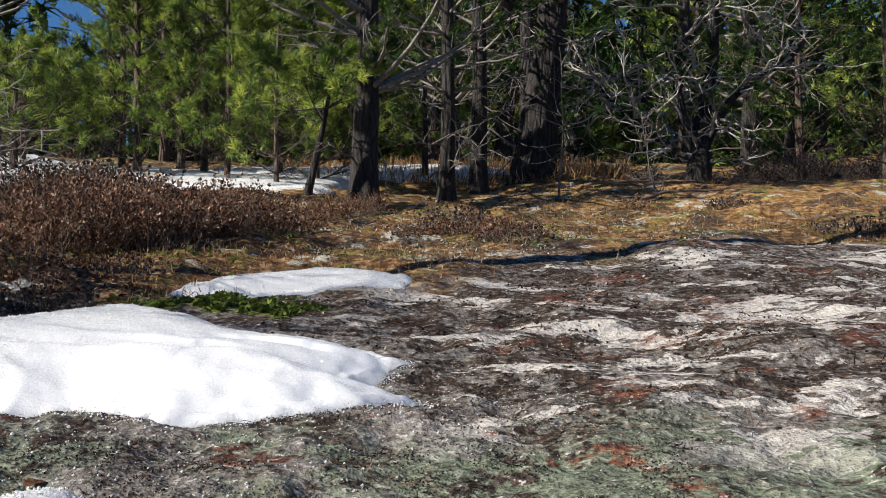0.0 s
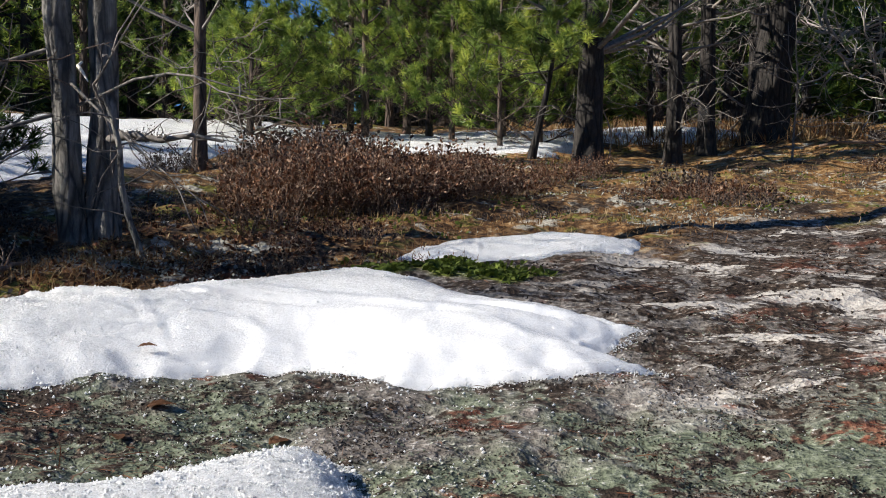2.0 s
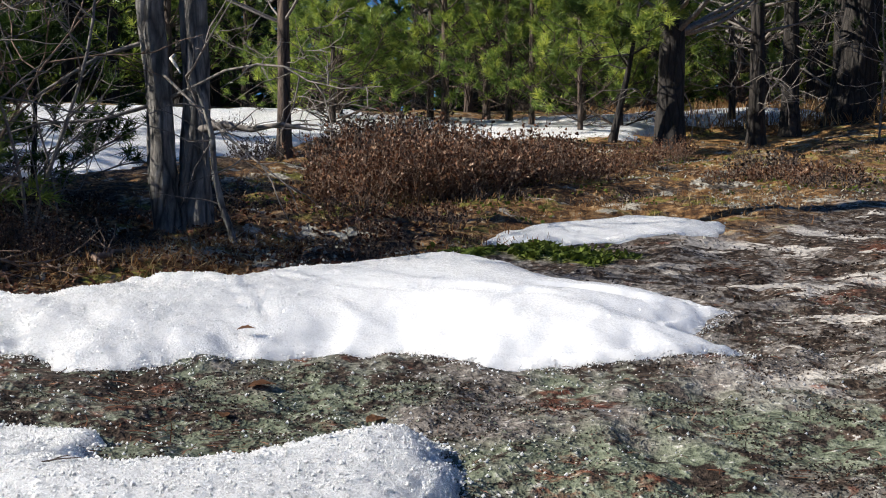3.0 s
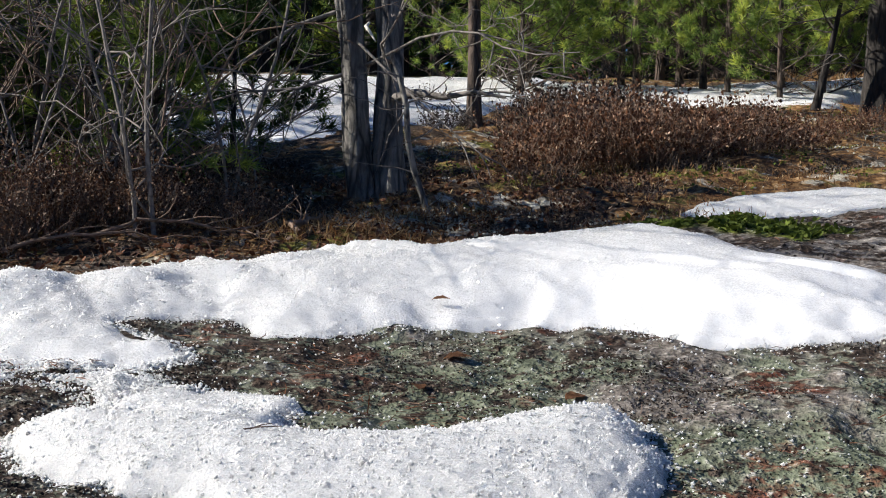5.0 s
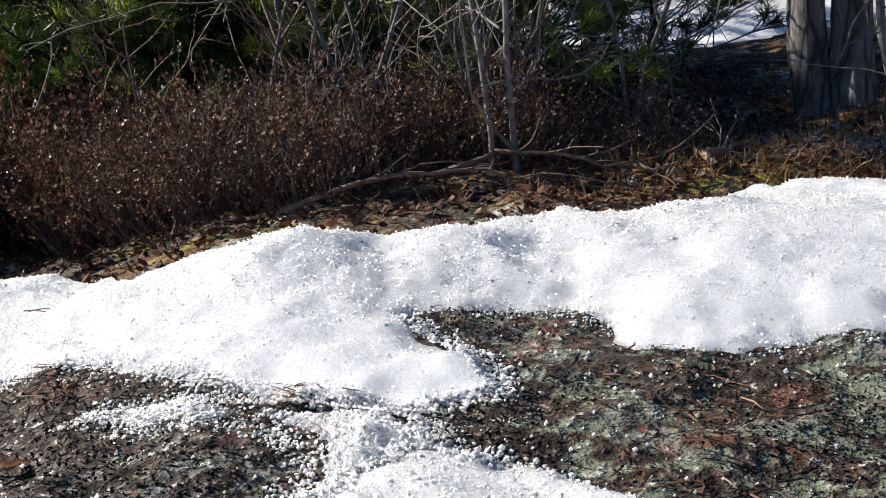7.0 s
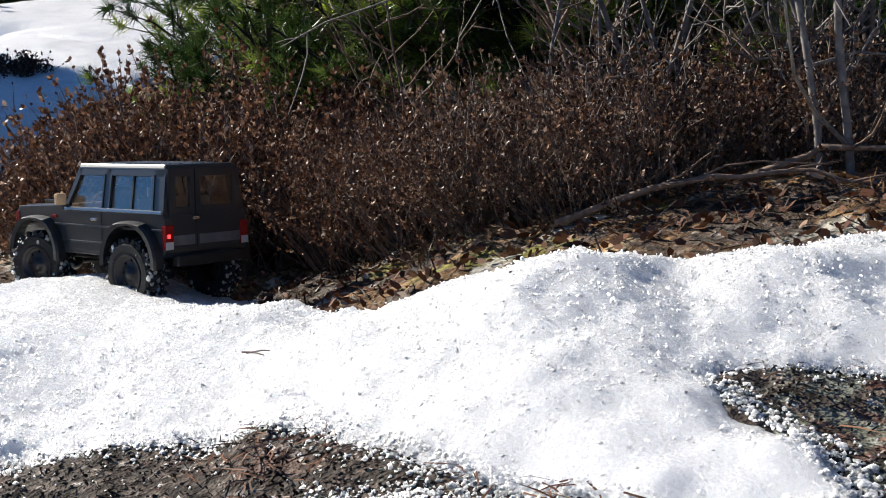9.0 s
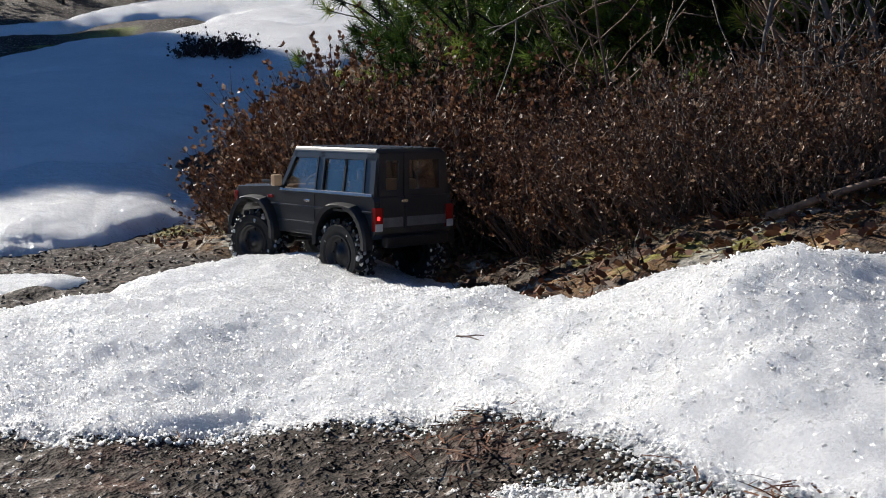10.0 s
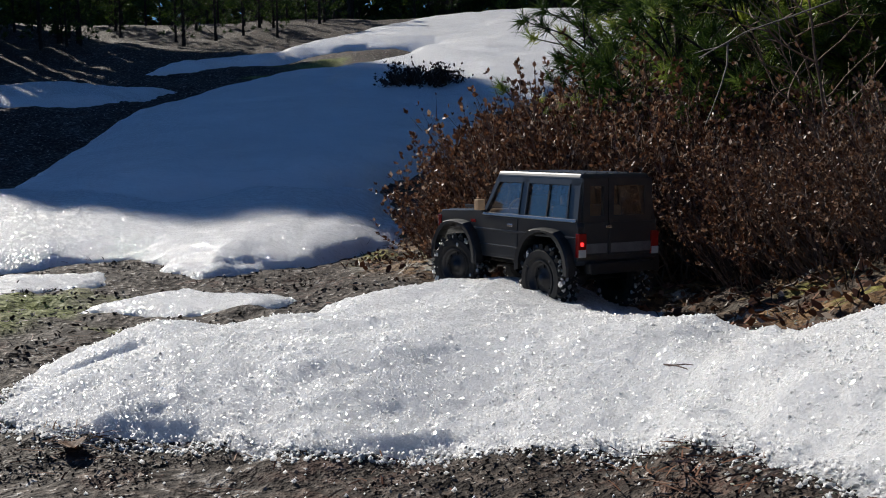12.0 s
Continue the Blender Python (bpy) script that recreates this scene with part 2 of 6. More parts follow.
def snow_material():
    m, nt, b = material("coarse_spring_snow")
    co = coords(nt)
    cells = voronoi_tex(nt, co, 400, out="Color")
    grains, big = voronoi_tex(nt, co, 260), noise_tex(nt, co, 5, 5, 0.6)
    c = mix(nt, ramp(nt, big, (0.35, 0.0), (0.7, 1.0)), (0.88, 0.88, 0.885), (0.93, 0.93, 0.925))
    specks = ramp(nt, noise_tex(nt, co, 85, 2, 0.5), (0.77, 0.0), (0.80, 0.5))
    c = mix(nt, calc(nt, "MULTIPLY", specks, ramp(nt, big, (0.5, 0.0), (0.6, 1.0))), c, (0.28, 0.2, 0.14))
    nt.links.new(c, b.inputs["Base Color"])
    nt.links.new(ramp(nt, cells, (0.2, 0.35), (0.45, 0.75)), b.inputs["Roughness"])
    b.inputs["Subsurface Weight"].default_value = 0.9
    b.inputs["Subsurface Radius"].default_value = (0.046, 0.047, 0.048)
    b.inputs["Subsurface Scale"].default_value = 1.0
    b.inputs["Specular IOR Level"].default_value = 0.5
    h = calc(nt, "ADD", calc(nt, "MULTIPLY", grains, -0.35), calc(nt, "MULTIPLY", noise_tex(nt, co, 150, 5, 0.75), 1.3))
    h = calc(nt, "MULTIPLY", h, calc(nt, "ADD", 0.14, calc(nt, "MULTIPLY", attr(nt, "coarse"), 0.86)))
    bump(nt, b, h, 1.0, 0.0105)
    geo = nt.nodes.new("ShaderNodeNewGeometry")
    tilt = nt.nodes.new("ShaderNodeVectorMath")
    tilt.operation = "SUBTRACT"
    tilt.inputs[1].default_value = (0.5, 0.5, 0.5)
    nt.links.new(cells, tilt.inputs[0])
    big_tilt = nt.nodes.new("ShaderNodeVectorMath")
    big_tilt.operation = "SCALE"
    big_tilt.inputs["Scale"].default_value = 1.6
    nt.links.new(tilt.outputs[0], big_tilt.inputs[0])
    facet = nt.nodes.new("ShaderNodeVectorMath")
    facet.operation = "ADD"
    nt.links.new(geo.outputs["Normal"], facet.inputs[0])
    nt.links.new(big_tilt.outputs[0], facet.inputs[1])
    unit = nt.nodes.new("ShaderNodeVectorMath")
    unit.operation = "NORMALIZE"
    nt.links.new(facet.outputs[0], unit.inputs[0])
    b.inputs["Coat Weight"].default_value, b.inputs["Coat Roughness"].default_value = 0.6, 0.10
    nt.links.new(unit.outputs[0], b.inputs["Coat Normal"])
    return m


def bark_material(name, dark, light, scale=1.0, flake=0.0):
    m, nt, b = material(name)
    co = coords(nt, (scale, scale, scale * 0.22))
    n1, n2 = noise_tex(nt, co, 34, 7, 0.72, 1.2), noise_tex(nt, coords(nt), 5, 4)
    v = voronoi_tex(nt, co, 22, "DISTANCE_TO_EDGE")
    c = ramp(nt, n1, (0.32, dark), (0.52, tuple((a + q) / 2 for a, q in zip(dark, light))), (0.7, light))
    c = mix(nt, ramp(nt, v, (0.0, 0.85), (0.12, 0.0)), c, tuple(a * 0.4 for a in dark))
    c = mix(nt, ramp(nt, n2, (0.5, 0.0), (0.7, 0.45)), c, light)
    nt.links.new(c, b.inputs["Base Color"])
    b.inputs["Roughness"].default_value = 0.9
    bump(nt, b, calc(nt, "ADD", n1, calc(nt, "MULTIPLY", ramp(nt, v, (0.0, 0.0), (0.25, 1.0)), 0.8)), 1.0, 0.02)
    return m


def leaf_material(name, stops, rough=0.6, through_light=0.25, clumps=2.3, spread=1.0):
    """Leaves and needles: each loose piece takes its own tone, some light comes through."""
    m, nt, b = material(name)
    geo = nt.nodes.new("ShaderNodeNewGeometry")
    n = noise_tex(nt, coords(nt), clumps, 3)
    own = calc(nt, "ADD", calc(nt, "MULTIPLY", geo.outputs["Random Per Island"], spread), calc(nt, "MULTIPLY", ramp(nt, n, (0.33, 0.0), (0.67, 1.0)), 1.0 - spread))
    c = ramp(nt, own, *stops)
    c = mix(nt, ramp(nt, n, (0.35, 0.5), (0.65, 0.0)), c, tuple(x * 0.6 for x in stops[0][1]))
    nt.links.new(c, b.inputs["Base Color"])
    b.inputs["Roughness"].default_value = rough
    b.inputs["Specular IOR Level"].default_value = 0.22 if through_light > 0.1 else 0.15
    tr = nt.nodes.new("ShaderNodeBsdfTranslucent")
    nt.links.new(c, tr.inputs["Color"])
    mx = nt.nodes.new("ShaderNodeMixShader")
    mx.inputs[0].default_value = through_light
    nt.links.new(b.outputs[0], mx.inputs[1])
    nt.links.new(tr.outputs[0], mx.inputs[2])
    nt.links.new(mx.outputs[0], nt.nodes["Material Output"].inputs[0])
    return m


GROUND = ground_material()
SNOW = snow_material()
BARK_DARK = bark_material("dark_pine_bark", (0.010, 0.008, 0.007), (0.060, 0.050, 0.044))
BARK_RED = bark_material("young_pine_bark", (0.04, 0.028, 0.021), (0.17, 0.12, 0.09))
BARK_GREY = bark_material("weathered_grey_trunk", (0.055, 0.050, 0.046), (0.42, 0.395, 0.365), 1.0)
TWIG_GREY = plain("grey_twig_bark", (0.15, 0.132, 0.118), 0.85, grain=60, spread=0.5)
TWIG_DEAD = plain("dead_branch_bark", (0.19, 0.168, 0.150), 0.85, grain=60, spread=0.5)
# paler copy of the dead twig bark, sunlight put into its colour
TWIG_PALE = plain("sunlit_twig", (0.34, 0.31, 0.28), 0.8, grain=60, spread=0.5)
TWIG_DARK = plain("dark_twig_bark", (0.135, 0.10, 0.082), 0.85, grain=60, spread=0.5)
TWIG_BROWN = plain("brown_stem_bark", (0.17, 0.115, 0.083), 0.85, grain=60, spread=0.5)
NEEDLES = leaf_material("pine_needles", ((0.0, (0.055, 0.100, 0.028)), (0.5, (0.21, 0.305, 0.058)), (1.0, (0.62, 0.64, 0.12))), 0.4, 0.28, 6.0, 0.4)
NEEDLES_DARK = leaf_material("dark_pine_needles", ((0.0, (0.018, 0.042, 0.010)), (0.6, (0.05, 0.095, 0.018)), (1.0, (0.19, 0.25, 0.04))), 0.45, 0.25, 5.0, 0.5)
HEATHER = leaf_material("brown_heather_leaves", ((0.0, (0.035, 0.018, 0.011)), (0.55, (0.185, 0.080, 0.042)), (0.85, (0.42, 0.235, 0.14)), (1.0, (0.64, 0.47, 0.34))), 0.45, 0.22)
HEATHER_SPARSE = leaf_material("withered_shrub_leaves", ((0.0, (0.03, 0.017, 0.011)), (0.65, (0.16, 0.078, 0.045)), (0.9, (0.42, 0.26, 0.165)), (1.0, (0.66, 0.50, 0.36))), 0.45, 0.18)
HEATHER_DARK = leaf_material("dark_heather_leaves", ((0.0, (0.02, 0.016, 0.014)), (0.6, (0.055, 0.04, 0.034)), (1.0, (0.12, 0.085, 0.07))), 0.7, 0.15)
STRAW = leaf_material("dry_grass", ((0.0, (0.15, 0.062, 0.022)), (0.5, (0.32, 0.18, 0.078)), (1.0, (0.54, 0.41, 0.23))), 0.7, 0.3)
LITTER = leaf_material("fallen_needles", ((0.0, (0.05, 0.022, 0.014)), (0.5, (0.15, 0.06, 0.03)), (0.9, (0.28, 0.14, 0.08)), (1.0, (0.45, 0.35, 0.26))), 0.7, 0.05)
LICHEN = leaf_material("pale_reindeer_lichen", ((0.0, (0.22, 0.22, 0.19)), (1.0, (0.52, 0.52, 0.45))), 0.9, 0.1)
MOSS = leaf_material("green_moss", ((0.0, (0.035, 0.055, 0.008)), (1.0, (0.20, 0.26, 0.045))), 0.8, 0.25)
ICE = plain("ice_grain", (0.88, 0.90, 0.92), 0.12, grain=300, spread=0.06)
ICE.node_tree.nodes["Principled BSDF"].inputs["Transmission Weight"].default_value = 0.6
CRUMB = leaf_material("dark_crust_flakes", ((0.0, (0.012, 0.009, 0.007)), (0.6, (0.06, 0.042, 0.032)), (0.9, (0.17, 0.13, 0.10)), (1.0, (0.36, 0.33, 0.28))), 0.6, 0.0)
CRUMB_GREEN = leaf_material("grey_green_lichen_flakes", ((0.0, (0.07, 0.08, 0.055)), (0.6, (0.27, 0.29, 0.22)), (1.0, (0.60, 0.60, 0.52))), 0.9, 0.05)
DEAD_LEAF = leaf_material("dead_brown_leaf", ((0.0, (0.16, 0.075, 0.04)), (1.0, (0.34, 0.19, 0.11))), 0.6, 0.25)
DEBRIS = leaf_material("dark_plant_debris", ((0.0, (0.012, 0.009, 0.007)), (0.45, (0.05, 0.033, 0.024)), (0.8, (0.14, 0.095, 0.07)), (0.93, (0.30, 0.25, 0.21)), (1.0, (0.30, 0.11, 0.06))), 0.5, 0.0)


# ---- the ground: one sheet out to the horizon ----
def build_ground():
    az = np.concatenate([np.arange(-180, -34, 4.0), np.arange(-34, 104, 0.3), np.arange(104, 180, 4.0)])
    r = np.concatenate([[0.02, 0.2, 0.4, 0.6, 0.75], np.geomspace(0.85, 9.0, 390), np.geomspace(9.2, 40, 60), np.geomspace(44, 900, 16)])
    A, R = np.meshgrid(np.radians(az), r, indexing="ij")
    x, y = (-np.sin(A) * R).ravel(), (np.cos(A) * R).ravel()
    z = height(x, y)
    n, k = len(az), len(r)
    i, j = np.meshgrid(np.arange(n), np.arange(k - 1), indexing="ij")
    i2 = (i + 1) % n
    faces = np.stack([i * k + j, i * k + j + 1, i2 * k + j + 1, i2 * k + j], -1).reshape(-1, 4)
    me = bpy.data.meshes.new("ground")
    me.vertices.add(n * k)
    me.vertices.foreach_set("co", np.stack([x, y, z], 1).ravel())
    me.loops.add(faces.size)
    me.polygons.add(len(faces))
    me.polygons.foreach_set("loop_start", np.arange(0, faces.size, 4))
    me.loops.foreach_set("vertex_index", faces.ravel())
    me.update(calc_edges=True)
    me.polygons.foreach_set("use_smooth", [True] * len(faces))
    rr, azd = np.hypot(x, y), np.degrees(np.arctan2(-x, y))
    lee = smooth(105, 150, np.abs(azd - 20))          # the rest of the shelf, behind the path
    spots = {
        "rock": np.maximum(rockness(x, y), smooth(4.4, 5.4, rr + 0.5 * fbm(x, y, 3, 4)) * smooth(66, 74, azd) * (1 - smooth(120, 150, azd))),
        "moss": smooth(1.25, 0.5, np.hypot((x + 0.58) / 0.24, (y - 3.17) / 0.12) + 0.5 * fbm(x * 12, y * 12, 3, 77))
        + 0.8 * smooth(1.2, 0.5, np.hypot((x + 9.25) / 0.5, (y - 1.75) / 0.45) + 0.6 * fbm(x * 3, y * 3, 3, 78)) + 0.7 * smooth(1.2, 0.5, np.hypot((x + 3.3) / 0.3, (y - 0.55) / 0.2) + 0.5 * fbm(x * 8, y * 8, 2, 79)),
        "straw": smooth(5.5, 8.5, rr) * smooth(14, 4, azd) + 0.5 * smooth(4.2, 5.5, rr) * smooth(22, 10, azd) * (0.5 + 0.5 * fbm(x * 1.5, y * 1.5, 3, 80)),
        "pale": smooth(7, -4, azd) * (1 - lee) * smooth(1.7, 2.2, rr) + 0.35 * smooth(24, 8, azd) * smooth(2.3, 2.7, rr) * (1 - lee) + 0.03,
        "crust": np.maximum(smooth(16, 60, azd) * 0.75 * (1 - lee), lee * np.clip(0.4 + 0.5 * fbm(x * 0.6, y * 0.6, 3, 82), 0, 1)) + 0.35 * smooth(1.9, 2.5, rr) * smooth(25, 15, azd),
        "green": smooth(56, 24, azd) * smooth(2.45, 2.0, rr + 0.25 * fbm(x * 2, y * 2, 3, 81)) * (1 - lee) + 0.5 * lee * np.clip(fbm(x * 0.7 + 9, y * 0.7, 3, 84), 0, 1),
    }
    for name, values in spots.items():
        a = me.attributes.new(name, "FLOAT", "POINT")
        a.data.foreach_set("value", np.clip(values, 0, 1).astype(np.float32))
    return tagged(put("ground", me, GROUND), "lichen-covered grey rock shelf rising into brown heath", "ground", kind="structure")


build_ground()


# ---- snow patches: thin coarse spring snow with lumpy edges ----
def inside_distance(x, y, outline):
    """Signed distance to a closed outline in the plan: positive inside."""
    pts = np.array(outline, float)
    best, inside = np.full(x.shape, 1e9), np.zeros(x.shape, bool)
    for (ax, ay), (bx, by) in zip(pts, np.roll(pts, -1, 0)):
        dx, dy = bx - ax, by - ay
        t = np.clip(((x - ax) * dx + (y - ay) * dy) / (dx * dx + dy * dy), 0, 1)
        best = np.minimum(best, np.hypot(x - ax - t * dx, y - ay - t * dy))
        cross = ((ay > y) != (by > y)) & (x < dx * (y - ay) / (dy + 1e-12) + ax)
        inside ^= cross
    return np.where(inside, best, -best)


def snow_patch(outlines, thick, lip, step, label, lumps=1.0, ragged=0.02, name="snow_patch", seed=0):
    """Coarser grain lies to the left and in front, where the snow is thawing."""
    allp = np.array([p for o in outlines for p in o])
    lo, hi = allp.min(0) - 0.08 - step, allp.max(0) + 0.08 + step
    gx, gy = np.arange(lo[0], hi[0], step), np.arange(lo[1], hi[1], step)
    X, Y = np.meshgrid(gx, gy, indexing="ij")
    X = X + step * 0.3 * vnoise(X * 91, Y * 91, 3)
    Y = Y + step * 0.3 * vnoise(X * 87, Y * 93, 4)
    d = np.maximum.reduce([inside_distance(X, Y, o) for o in outlines])
    fray = fbm(X / (ragged * 9), Y / (ragged * 9), 4, 11 + seed, 0.6)
    body = np.maximum(d + 0.010 * fbm(X * 2.2, Y * 2.2, 2, 12 + seed), 0)
    d = d + ragged * fray
    dp = np.maximum(d, 0)
    dp = np.where(dp < 0.03, dp, 0.03 + np.maximum(0.06 * (dp - 0.03) + 0.94 * (body - 0.03), 0))
    coarse = np.maximum(smooth(-0.8, -1.5, X - 0.6 * (Y - 1.8)), 1.0 * (seed in (40, 60))) * (1 - 0.7 * (seed in (100, 150)))
    main = (thick > 0.08) and seed == 0
    grain = 0.0002 + 0.0017 * coarse
    lip = lip * (1 + 0.5 * coarse * main + 0.9 * main * smooth(2.62, 2.15, np.hypot(X, Y)))
    hgt = thick * (1 - np.exp(-dp / lip))
    hgt = hgt * (1 + lumps * ((0.20 - 0.10 * coarse) * fbm(X * 2.6, Y * 2.6, 2, 13 + seed) - 0.10 * smooth(0.32, 0.0, np.abs(fbm(X * 1.3 + Y * 0.6, Y * 2.9, 2, 14 + seed))) + (0.004 + 0.014 * coarse) * fbm(X * 9, Y * 9, 3, 15 + seed)))
    hgt = hgt + lumps * np.minimum(dp / 0.02, 1) * grain * fbm(X * 60, Y * 60, 3, 17 + seed, 0.7)
    if main or seed == 40:
        for cx, cy, rx, ry, deep in HOLLOWS if main else FRONT_HOLLOWS:
            hgt = hgt - np.minimum(deep, 0.85 * hgt) * smooth(1.25, 0.35, np.hypot((X - cx) / rx, (Y - cy) / ry) + 0.16 * fray)
    Z = height(X, Y) * np.exp(-dp / (lip * 1.5)) + (base_height(X, Y) + 0.005) * (1 - np.exp(-dp / (lip * 1.5)))
    Z = Z + hgt + np.minimum(d, 0) * 0.9
    keep = d > -0.05 - step
    idx = -np.ones(X.shape, int)
    idx[keep] = np.arange(keep.sum())
    q = np.stack([idx[:-1, :-1], idx[1:, :-1], idx[1:, 1:], idx[:-1, 1:]], -1).reshape(-1, 4)
    q = q[(q >= 0).all(1)]
    me = mesh_from(name, np.stack([X[keep], Y[keep], Z[keep]], 1).tolist(), q.tolist())
    at = me.attributes.new("coarse", "FLOAT", "POINT")
    at.data.foreach_set("value", coarse[keep].astype(np.float32))
    return tagged(put(name, me, SNOW), label, "snow", kind="structure")


# dents in the main patch: a footprint, wheel ruts, thawed notches
HOLLOWS = ((-1.36, 1.84, .07, .06, .020), (-1.25, 1.50, .06, .03, .014), (-1.32, 1.46, .22, .12, .034), (-1.75, 1.36, .25, .09, .012), (-2.30, .74, .02, .10, .014), (-2.25, 1.12, .05, .20, .006),
           (-2.08, 1.15, .05, .16, .005), (-2.42, 1.20, .05, .22, .006), (-.55, 2.33, .20, .035, .010), (-.95, 2.30, .35, .03, .010), (-.35, 2.42, .14, .025, .012), (-2.74, 1.22, .20, .16, -.018),
           (-2.45, .78, .14, .16, -.018), (-1.74, 1.64, .24, .14, -.026), (-1.50, 1.90, .2, .14, .006), (-1.28, 2.36, .12, .10, -.016), (-2.15, 1.48, .24, .14, -.018))
FRONT_HOLLOWS = ((-1.03, 1.37, .17, .10, .024), (-1.02, 1.26, .10, .02, .010), (-.86, 1.38, .06, .05, .012))
MAIN_RIGHT = [(-.03, 2.26), (-.11, 2.31), (-.17, 2.33), (-.11, 2.40), (-.07, 2.48), (-.16, 2.54), (-.26, 2.60), (-.39, 2.62), (-.50, 2.76), (-.70, 2.92), (-.90, 2.86),
              (-1.04, 2.66), (-1.17, 2.52), (-1.30, 2.46), (-1.38, 2.28), (-1.45, 2.06), (-1.60, 1.90), (-1.74, 1.72), (-1.45, 1.60), (-1.39, 1.62), (-1.33, 1.70), (-1.26, 1.76),
              (-1.20, 1.765), (-1.14, 1.74), (-1.06, 1.79), (-.97, 1.89), (-.86, 1.97), (-.76, 2.05), (-.66, 2.08), (-.57, 2.06), (-.48, 2.02), (-.38, 2.05), (-.27, 2.09), (-.16, 2.16)]
MAIN_LEFT = [(-1.56, 1.94), (-1.76, 1.70), (-1.90, 1.61), (-2.12, 1.58), (-2.40, 1.62), (-2.66, 1.70), (-2.86, 1.66), (-2.97, 1.48), (-2.92, 1.29), (-2.80, 1.14),
             (-2.68, 1.05), (-2.60, .90), (-2.52, .76), (-2.40, .66), (-2.20, .63), (-2.08, .74), (-2.02, .90), (-1.92, 1.00), (-1.88, 1.15), (-1.76, 1.28),
             (-1.64, 1.35), (-1.50, 1.37), (-1.38, 1.38), (-1.28, 1.41), (-1.20, 1.45), (-1.16, 1.55), (-1.24, 1.585), (-1.36, 1.60)]
FRONT = [(-1.16, 1.16), (-1.15, 1.22), (-1.09, 1.26), (-1.15, 1.33), (-1.13, 1.41), (-1.04, 1.43), (-.96, 1.43), (-.90, 1.41), (-.86, 1.31), (-.79, 1.30), (-.72, 1.35), (-.67, 1.41), (-.62, 1.49),
         (-.57, 1.57), (-.51, 1.61), (-.45, 1.57), (-.41, 1.47), (-.39, 1.38), (-.38, 1.22), (-.50, 1.10), (-.72, 1.04), (-.92, 1.06), (-1.06, 1.09)]
STRIP = [(-1.47, 1.27), (-1.42, 1.32), (-1.33, 1.37), (-1.25, 1.42), (-1.17, 1.45), (-1.12, 1.42), (-1.12, 1.35), (-1.07, 1.30), (-1.13, 1.25), (-1.20, 1.34), (-1.30, 1.34), (-1.38, 1.28)]
SMALL = [(-.78, 3.34), (-.70, 3.55), (-.57, 3.70), (-.43, 3.85), (-.27, 3.80), (-.15, 3.76), (-.10, 3.68), (-.12, 3.55), (-.31, 3.48), (-.50, 3.36), (-.64, 3.30)]
main_snow = snow_patch([MAIN_RIGHT, MAIN_LEFT], 0.086, 0.095, 0.0065, "wide lumpy patch of coarse melting snow on the rock", 1.0, 0.016)
front_snow = snow_patch([FRONT], 0.037, 0.035, 0.0048, "granular melting snow patch with crystal edges on rock", 1.0, 0.02, seed=40)
strip_snow = snow_patch([STRIP], 0.014, 0.04, 0.005, "thin strip of leftover icy snow grains on rock", 1.4, 0.022, seed=60)
snow_patch([SMALL], 0.05, 0.09, 0.014, "small smooth snow patch beside green moss", 0.6, 0.02, seed=80)
HILL = [(-5.2, .21), (-6.04, .32), (-6.93, .5), (-7.96, .87), (-8.37, 1.19), (-8.8, 1.51), (-8.91, 2.07), (-10.27, 2.76), (-10.37, 1.91), (-9.74, 1.58), (-9.26, .95), (-9.29, .56),
        (-9.62, .75), (-10.17, 1.4), (-11.97, 2.29), (-13.15, 3.17), (-14.5, 4.8), (-12.8, 5.8), (-11.0, 5.2), (-8.0, 3.6), (-6.4, 2.4), (-5.2, 1.8), (-4.75, 1.4), (-4.75, .8), (-4.8, .25)]
LOW = [(-5.25, -.1), (-5.1, .62), (-4.85, .85), (-4.95, 1.06), (-4.9, 1.6), (-4.0, 1.45), (-3.74, 1.2), (-3.66, .9), (-3.98, .74), (-3.88, .39), (-3.9, .05), (-4.6, -.3)]
snow_patch([HILL], 0.10, 0.16, 0.045, "snow field in the shade on a rising rock hill", 0.7, 0.05, "snow_field", 100)
snow_patch([[(-8.0, -.7), (-8.6, -.3), (-8.75, .15), (-8.3, .46), (-8.34, .8), (-7.64, .46), (-7.55, .04), (-7.6, -.5)]], 0.06, 0.12, 0.03, "small bright snow patch on the dark hill rock", 0.7, 0.04, seed=160)
snow_patch([LOW], 0.07, 0.10, 0.014, "sunlit melting snow tongue below the shaded snow field", 1.0, 0.035, seed=120)
snow_patch([[(-3.78, .40), (-3.74, .66), (-3.6, .68), (-3.46, .50), (-3.52, .30)]], 0.02, 0.05, 0.012, "thin leftover snow scrap on dark rock", 1.2, 0.03, seed=130)
snow_patch([[(-3.24, .66), (-3.42, .88), (-3.30, .98), (-3.12, 1.10), (-3.02, 1.05), (-3.12, .84)]], 0.015, 0.05, 0.012, "thin leftover snow scrap on dark rock", 1.2, 0.035, seed=140)
STRIPS = [(-3.11, 4.3), (-2.75, 4.75), (-2.55, 5.40), (-2.45, 6.0), (-2.2, 7.1), (-1.6, 7.15), (-1.13, 7.2), (-.78, 7.1), (-.70, 7.6), (-.45, 8.5), (0, 9.1), (.6, 9.5), (.6, 10.6), (-.1, 10.9), (-.92, 10.6),
          (-1.77, 9.7), (-2.5, 9.5), (-3.37, 10), (-4.05, 11.4), (-4.7, 9.5), (-6.2, 9.2), (-5.6, 6.9), (-4.3, 5.14), (-3.5, 4.3)]
